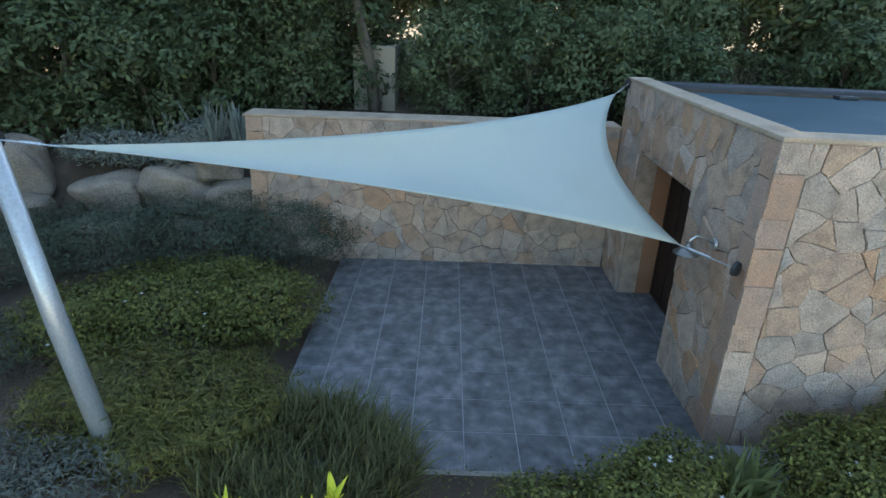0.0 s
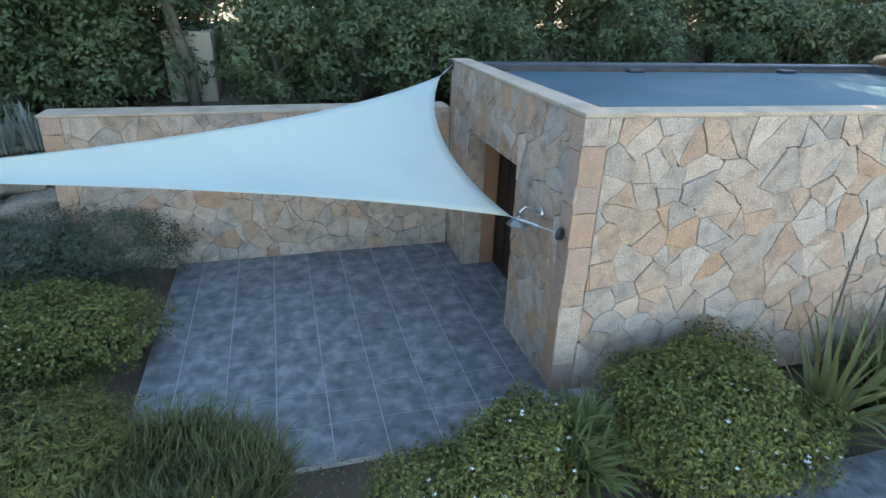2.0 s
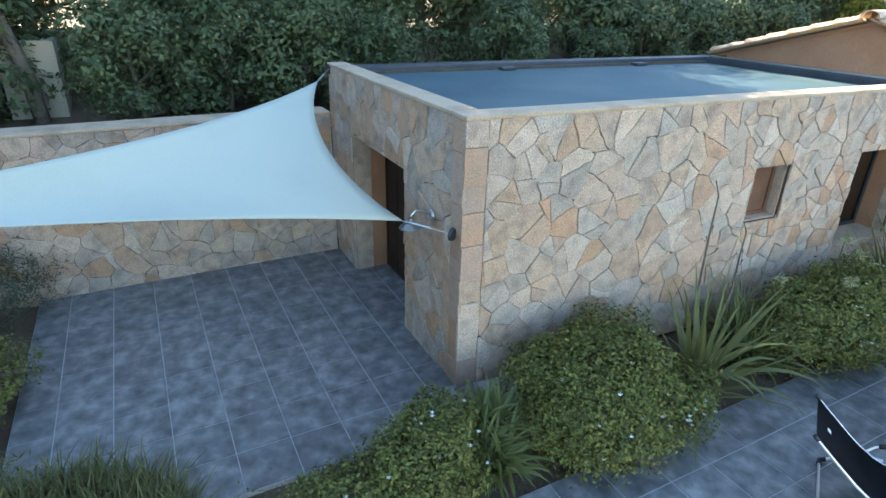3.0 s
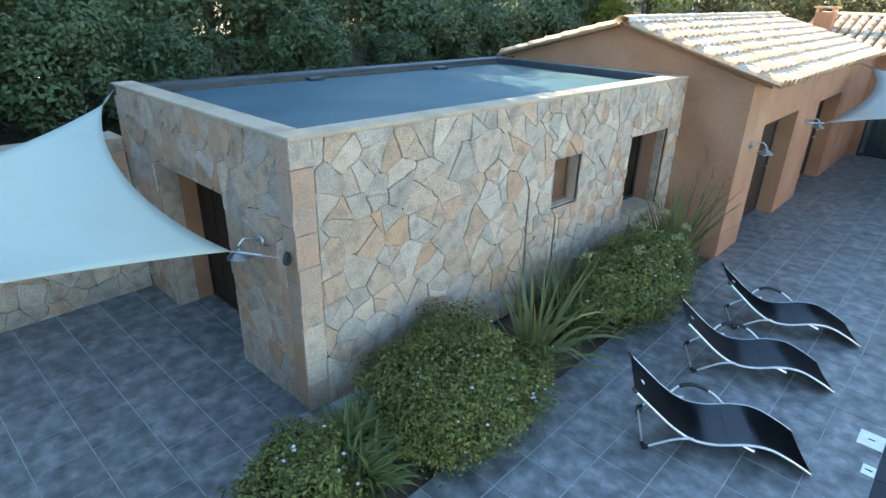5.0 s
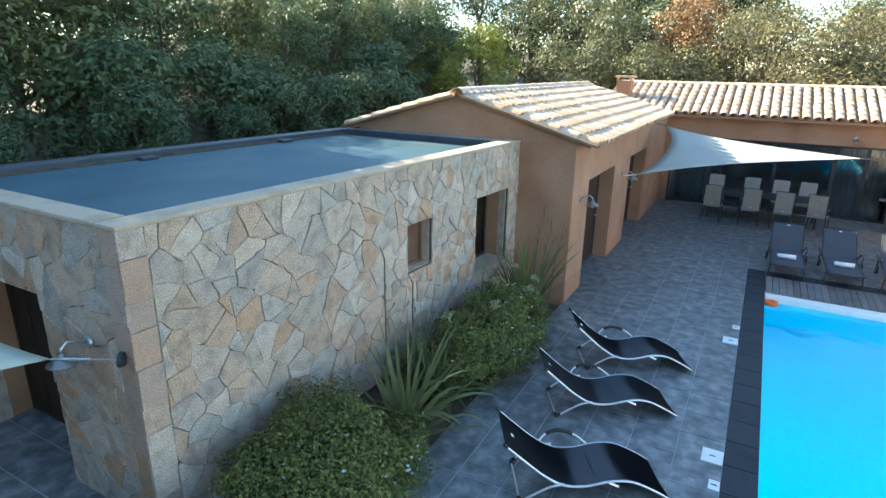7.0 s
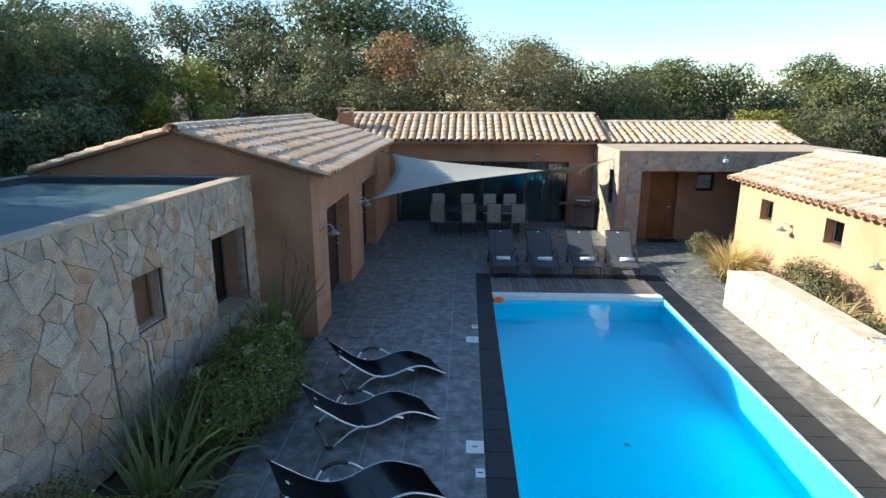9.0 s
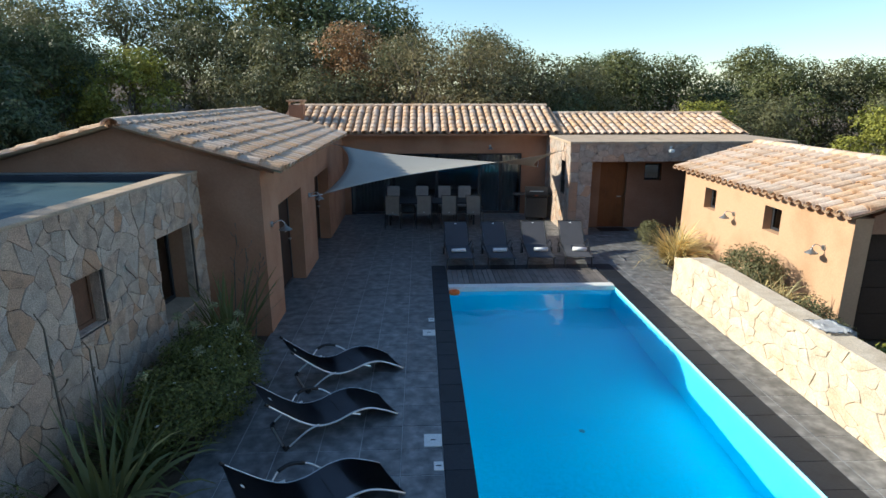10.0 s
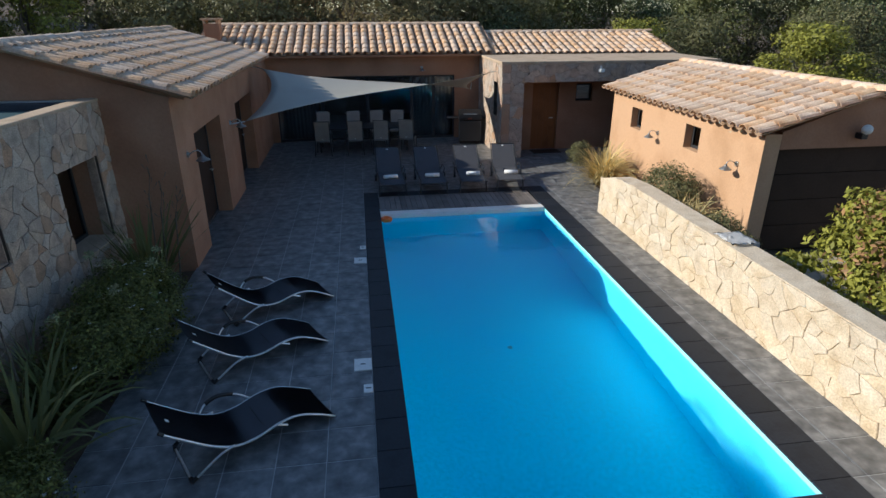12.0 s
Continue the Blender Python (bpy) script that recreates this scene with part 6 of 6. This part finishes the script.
for sg in (-1, 1):
    bm = bmesh.new()
    tube(bm, [(s, sg * (W2 + 0.012), z_) for s, z_ in prof], 0.013, 8)
    part("rail", bm, M["alu"], lounger, smooth=True)
    bm = bmesh.new()
    tube(bm, [(0.0, sg * (W2 + 0.012), 0.645), (-0.035, sg * (W2 + 0.012), 0.68)], 0.018, 8)
    part("end_cap", bm, M["black"], lounger)
    bm = bmesh.new()
    tube(bm, smooth_path([(0.58, sg * (W2 + 0.028), 0.225), (0.44, sg * (W2 + 0.035), 0.20), (0.30, sg * (W2 + 0.035), 0.12), (0.16, sg * (W2 + 0.02), 0.02)], 4), 0.013, 8)
    part("leg", bm, M["alu"], lounger, smooth=True)
    bm = bmesh.new()
    tube(bm, [(0.20, sg * (W2 + 0.02), 0.05), (0.155, sg * (W2 + 0.02), 0.018), (0.15, sg * (W2 - 0.04), 0.018)], 0.021, 8)
    part("foot", bm, M["black"], lounger)
bm = bmesh.new()
tube(bm, [(0.15, -W2 + 0.03, 0.018), (0.15, W2 - 0.03, 0.018)], 0.013, 8)
part("floor_bar", bm, M["alu"], lounger)
arm = smooth_path([(0.44, W2 + 0.015, 0.27), (0.52, W2 + 0.05, 0.34), (0.66, W2 + 0.06, 0.375), (0.84, W2 + 0.05, 0.32), (0.97, W2 + 0.015, 0.225)], 5)
bm = bmesh.new()
tube(bm, arm, 0.012, 8)
ar = part("armrest", bm, M["alu"], lounger, smooth=True)
bm = bmesh.new()
tube(bm, arm[5:15], 0.022, 8)
part("arm_pad", bm, M["black"], ar, smooth=True)
bm = bmesh.new()
tube(bm, [(1.02, -W2 - 0.018, 0.235), (1.12, -W2 - 0.03, 0.195)], 0.014, 8)
part("bracket", bm, M["alu"], lounger)


def place_lounger(tip, deg):
    a = radians(deg)
    c = Vector((tip[0], tip[1], 0)) - Vector((math.cos(a), math.sin(a), 0)) * 1.66 + Vector((-math.sin(a), math.cos(a), 0)) * 0.30
    return pose(c.x, c.y, 0.0, 0, 0, deg)


lounger.matrix_basis = place_lounger((4.00, 2.755), 30.5)
copy_thing(lounger, place_lounger((3.865, 4.33), 29.5))
copy_thing(lounger, place_lounger((3.895, 5.65), 27.5))

# ---------------------------------------------------------------- four flat sunbeds with towels
bed = tagged(empty("sunbed"), "dark mesh sunbed with raised back and wheels", "sun lounger", "sunbeds by the pool")
bm = bmesh.new()
box(bm, -0.29, 0.29, 0.0, 1.22, 0.30, 0.318, 0.006)
part("seat", bm, M["mesh"], bed)
bk = Matrix.Translation((0, 1.22, 0.31)) @ Matrix.Rotation(radians(36), 4, "X")
bm = bmesh.new()
box(bm, -0.29, 0.29, 0.0, 0.80, -0.008, 0.010, 0.006, m=bk)
backr = part("backrest", bm, M["mesh"], bed)
bm = bmesh.new()
box(bm, -0.03, 0.03, 0.74, 0.765, 0.010, 0.014, m=bk)
part("label_tag", bm, M["white"], backr)
bm = bmesh.new()
tube(bm, [bk @ Vector(p) for p in ((-0.31, 0, 0), (-0.31, 0.82, 0), (0.31, 0.82, 0), (0.31, 0, 0))], 0.016, 8)
part("back_frame", bm, M["frame"], backr)
for sg in (-1, 1):
    bm = bmesh.new()
    tube(bm, [(sg * 0.31, -0.02, 0.305), (sg * 0.31, 1.9, 0.305)], 0.018, 8)
    part("rail", bm, M["frame"], bed)
    for yy in (0.18, 1.55):
        bm = bmesh.new()
        tube(bm, [(sg * 0.31, yy, 0.305), (sg * 0.33, yy - 0.04, 0.0)], 0.016, 8)
        part("leg", bm, M["frame"], bed)
    bm = bmesh.new()
    bmesh.ops.create_cone(bm, cap_ends=True, segments=18, radius1=0.085, radius2=0.085, depth=0.035, matrix=Matrix.Translation((sg * 0.375, 0.95, 0.24)) @ Matrix.Rotation(math.pi / 2, 4, "Y"))
    part("wheel", bm, M["black"], bed)
    bm = bmesh.new()
    tube(bm, [(sg * 0.31, 0.75, 0.34), (sg * 0.36, 0.8, 0.46), (sg * 0.36, 1.1, 0.48), (sg * 0.31, 1.2, 0.34)], 0.013, 8)
    part("armrest", bm, M["frame"], bed)
towel = tagged(empty("rolled_towel"), "white rolled towel lying on a sunbed", "towel", "rolled towels")
bm = bmesh.new()
for k in range(3):
    r_ = 0.058 - k * 0.014
    tube(bm, [(-0.17 + 0.004 * k, 0, 0.06), (0.17 - 0.004 * k, 0, 0.06)], r_, 16)
for v in bm.verts:
    v.co.z *= 0.85
part("roll", bm, M["towel"], towel, smooth=True)
bm = bmesh.new()
box(bm, -0.165, 0.165, 0.0, 0.14, 0.004, 0.03, 0.01)
part("flap", bm, M["towel"], towel, smooth=True)
for i, (bx, by, rz) in enumerate(((5.15, 10.72, 1), (6.15, 10.72, 1), (7.11, 10.74, -3), (8.03, 10.74, -6))):
    m = pose(bx, by, 0.0, 0, 0, rz)
    tm = m @ pose(0.03 * i - 0.02, 0.52, 0.318, 0, 0, 6 - 4 * i)
    if i == 0:
        bed.matrix_basis, towel.matrix_basis = m, tm
    else:
        copy_thing(bed, m)
        copy_thing(towel, tm)

# ---------------------------------------------------------------- dining table and chairs
table = tagged(empty("dining_table", (4.55, 16.15, 0)), "long dark outdoor dining table", "table")
bm = bmesh.new()
box(bm, -1.45, 1.45, -0.48, 0.48, 0.71, 0.745, 0.008)
part("tabletop", bm, M["frame"], table)
for sx in (-1.35, 1.35):
    for sy in (-0.4, 0.4):
        bm = bmesh.new()
        box(bm, sx - 0.03, sx + 0.03, sy - 0.03, sy + 0.03, 0, 0.71, 0.004)
        part("leg", bm, M["frame"], table)
chair = tagged(empty("dining_chair"), "beige mesh dining chair with a dark frame", "chair", "chairs round the table")
bm = bmesh.new()
box(bm, -0.24, 0.24, -0.22, 0.24, 0.43, 0.45, 0.006)
part("seat", bm, M["beige"], chair)
bkm = Matrix.Translation((0, -0.23, 0.46)) @ Matrix.Rotation(radians(9), 4, "X")
bm = bmesh.new()
box(bm, -0.21, 0.21, -0.008, 0.008, 0.02, 0.60, 0.005, m=bkm)
cb = part("backrest", bm, M["beige"], chair)
bm = bmesh.new()
tube(bm, [bkm @ Vector(p) for p in ((-0.23, 0, -0.05), (-0.23, 0, 0.62), (0.23, 0, 0.62), (0.23, 0, -0.05))], 0.014, 8)
part("back_frame", bm, M["frame"], cb)
bm = bmesh.new()
box(bm, -0.02, 0.02, -0.014, -0.009, 0.06, 0.08, m=bkm)
part("label_tag", bm, M["white"], cb)
for sx in (-1, 1):
    for sy in (-0.22, 0.23):
        bm = bmesh.new()
        tube(bm, [(sx * 0.235, sy, 0.44), (sx * 0.25, sy * 1.15, 0.0)], 0.014, 8)
        part("leg", bm, M["frame"], chair)
    bm = bmesh.new()
    tube(bm, [(sx * 0.24, -0.26, 0.66), (sx * 0.26, 0.05, 0.66), (sx * 0.245, 0.22, 0.62), (sx * 0.24, 0.23, 0.44)], 0.013, 8)
    part("armrest", bm, M["frame"], chair)
cx = [3.32, 4.28, 5.08, 5.72]
for i, x_ in enumerate(cx):
    m = pose(x_ + (0.18 if i == 3 else 0), 15.45, 0, 0, 0, (-4, 2, -2, -14)[i])
    if i == 0:
        chair.matrix_basis = m
    else:
        copy_thing(chair, m)
    copy_thing(chair, pose(x_ - 0.05, 16.85, 0, 0, 0, 180 + (3, -2, 4, -6)[i]))

# ---------------------------------------------------------------- barbecue
bbq = tagged(empty("gas_barbecue", (8.08, 16.55, 0), -8), "black gas barbecue trolley with a closed lid", "barbecue")
bm = bmesh.new()
box(bm, -0.36, 0.36, -0.25, 0.25, 0.10, 0.78, 0.01)
part("cabinet", bm, M["frame"], bbq)
bm = bmesh.new()
box(bm, -0.38, 0.38, -0.27, 0.27, 0.80, 0.90, 0.02)
part("fire_box", bm, M["black"], bbq)
bm = bmesh.new()
for i in range(9):
    a = math.pi * i / 8
    q = (-0.27 * math.cos(a), 0.90 + 0.22 * math.sin(a))
    if i:
        for sx in ((-0.37, 0.37),):
            vs = [bm.verts.new((sx[0], o[0], o[1])) for o in (q, pq)] + [bm.verts.new((sx[1], o[0], o[1])) for o in (pq, q)]
            bm.faces.new(vs)
    pq = q
for sx in (-0.37, 0.37):
    bm.faces.new([bm.verts.new((sx, -0.27 * math.cos(math.pi * i / 8), 0.90 + 0.22 * math.sin(math.pi * i / 8))) for i in range(9)])
bmesh.ops.remove_doubles(bm, verts=bm.verts[:], dist=1e-4)
bmesh.ops.recalc_face_normals(bm, faces=bm.faces[:])
lid = part("lid", bm, M["black"], bbq)
bm = bmesh.new()
tube(bm, [(-0.22, -0.30, 1.0), (0.22, -0.30, 1.0)], 0.014, 8)
part("handle", bm, M["steel"], lid)
for sx, nm in ((-0.58, "side_shelf"), (0.58, "side_shelf")):
    bm = bmesh.new()
    box(bm, sx - 0.18, sx + 0.18, -0.22, 0.22, 0.84, 0.87, 0.006)
    part(nm, bm, M["frame"], bbq)
bm = bmesh.new()
box(bm, -0.06, 0.06, -0.285, -0.272, 0.82, 0.88, 0.004)
part("panel_label", bm, M["red"], bbq)
for sx in (-0.3, 0.3):
    bm = bmesh.new()
    bmesh.ops.create_cone(bm, cap_ends=True, segments=14, radius1=0.06, radius2=0.06, depth=0.04, matrix=Matrix.Translation((sx, 0, 0.06)) @ Matrix.Rotation(math.pi / 2, 4, "Y"))
    part("wheel", bm, M["black"], bbq)
# cloth left on the low wall
bm = bmesh.new()
vv = [[bm.verts.new((9.59 + 0.46 * i / 10, 4.42 + 0.5 * j / 8, 1.03 + 0.05 * abs(noise.noise((i * 0.5, j * 0.6, 3))) - (0.20 * max(0, i - 9)))) for j in range(9)] for i in range(11)]
for a, b in zip(vv, vv[1:]):
    for i in range(8):
        bm.faces.new((a[i], b[i], b[i + 1], a[i + 1]))
bmesh.ops.solidify(bm, geom=bm.faces[:], thickness=0.012)
tagged(part("bath_towel", bm, M["towel"], smooth=True), "white towel dropped on the low stone wall", "towel")


# ---------------------------------------------------------------- masonry, piece by piece
def far_smaller(u):
    return 1.0 if u < 3.4 else 0.75


masonry(wall_e, 7, (-0.03, 0, 0), east, 7.24, AH, 0.30, E_OPEN, 0.95, shift=far_smaller, quoin="L")
masonry(wall_f, 8, (-4.05, 0.03, 0), (1, 0, 0), 4.035, AH, 0.30, F_OPEN, 1.25, quoin="R")
masonry(wall_b, 9, (-4.03, -5.42, -0.1), (0, 1, 0), 5.42, 2.27, 0.29, (), 0.85, quoin="L")
masonry(wall_b, 10, (-4.45, -5.42, -0.1), (1, 0, 0), 0.42, 2.27, 0.33)
pale = [(M["stone_pale"], 1)]
masonry(wall_l, 11, (9.58, 8.1, -0.05), (0, -1, 0), 11.2, 1.04, 0.27, (), 0.66, pale, 0.016, 0.002)
masonry(wall_l, 12, (9.58, 9.03, -0.05), (0, -1, 0), 0.93, 0.83, 0.27, (), 0.66, pale, 0.016, 0.002)
mixed = [(M["stone"], 4), (M["stone_grey"], 4), (M["stone_rust"], 1)]
masonry(porch, 13, (8.58, PY, 0), (1, 0, 0), 6.6, 2.71, 0.33, [(0.645, 3.70, 0.0, 2.20)], 0.75, mixed, quoin="L")
masonry(porch_l, 14, (8.58, HY, 0), (0, -1, 0), HY - PY, 2.71, 0.34, [(2.25, 2.75, 1.15, 2.15)], 0.75, mixed)
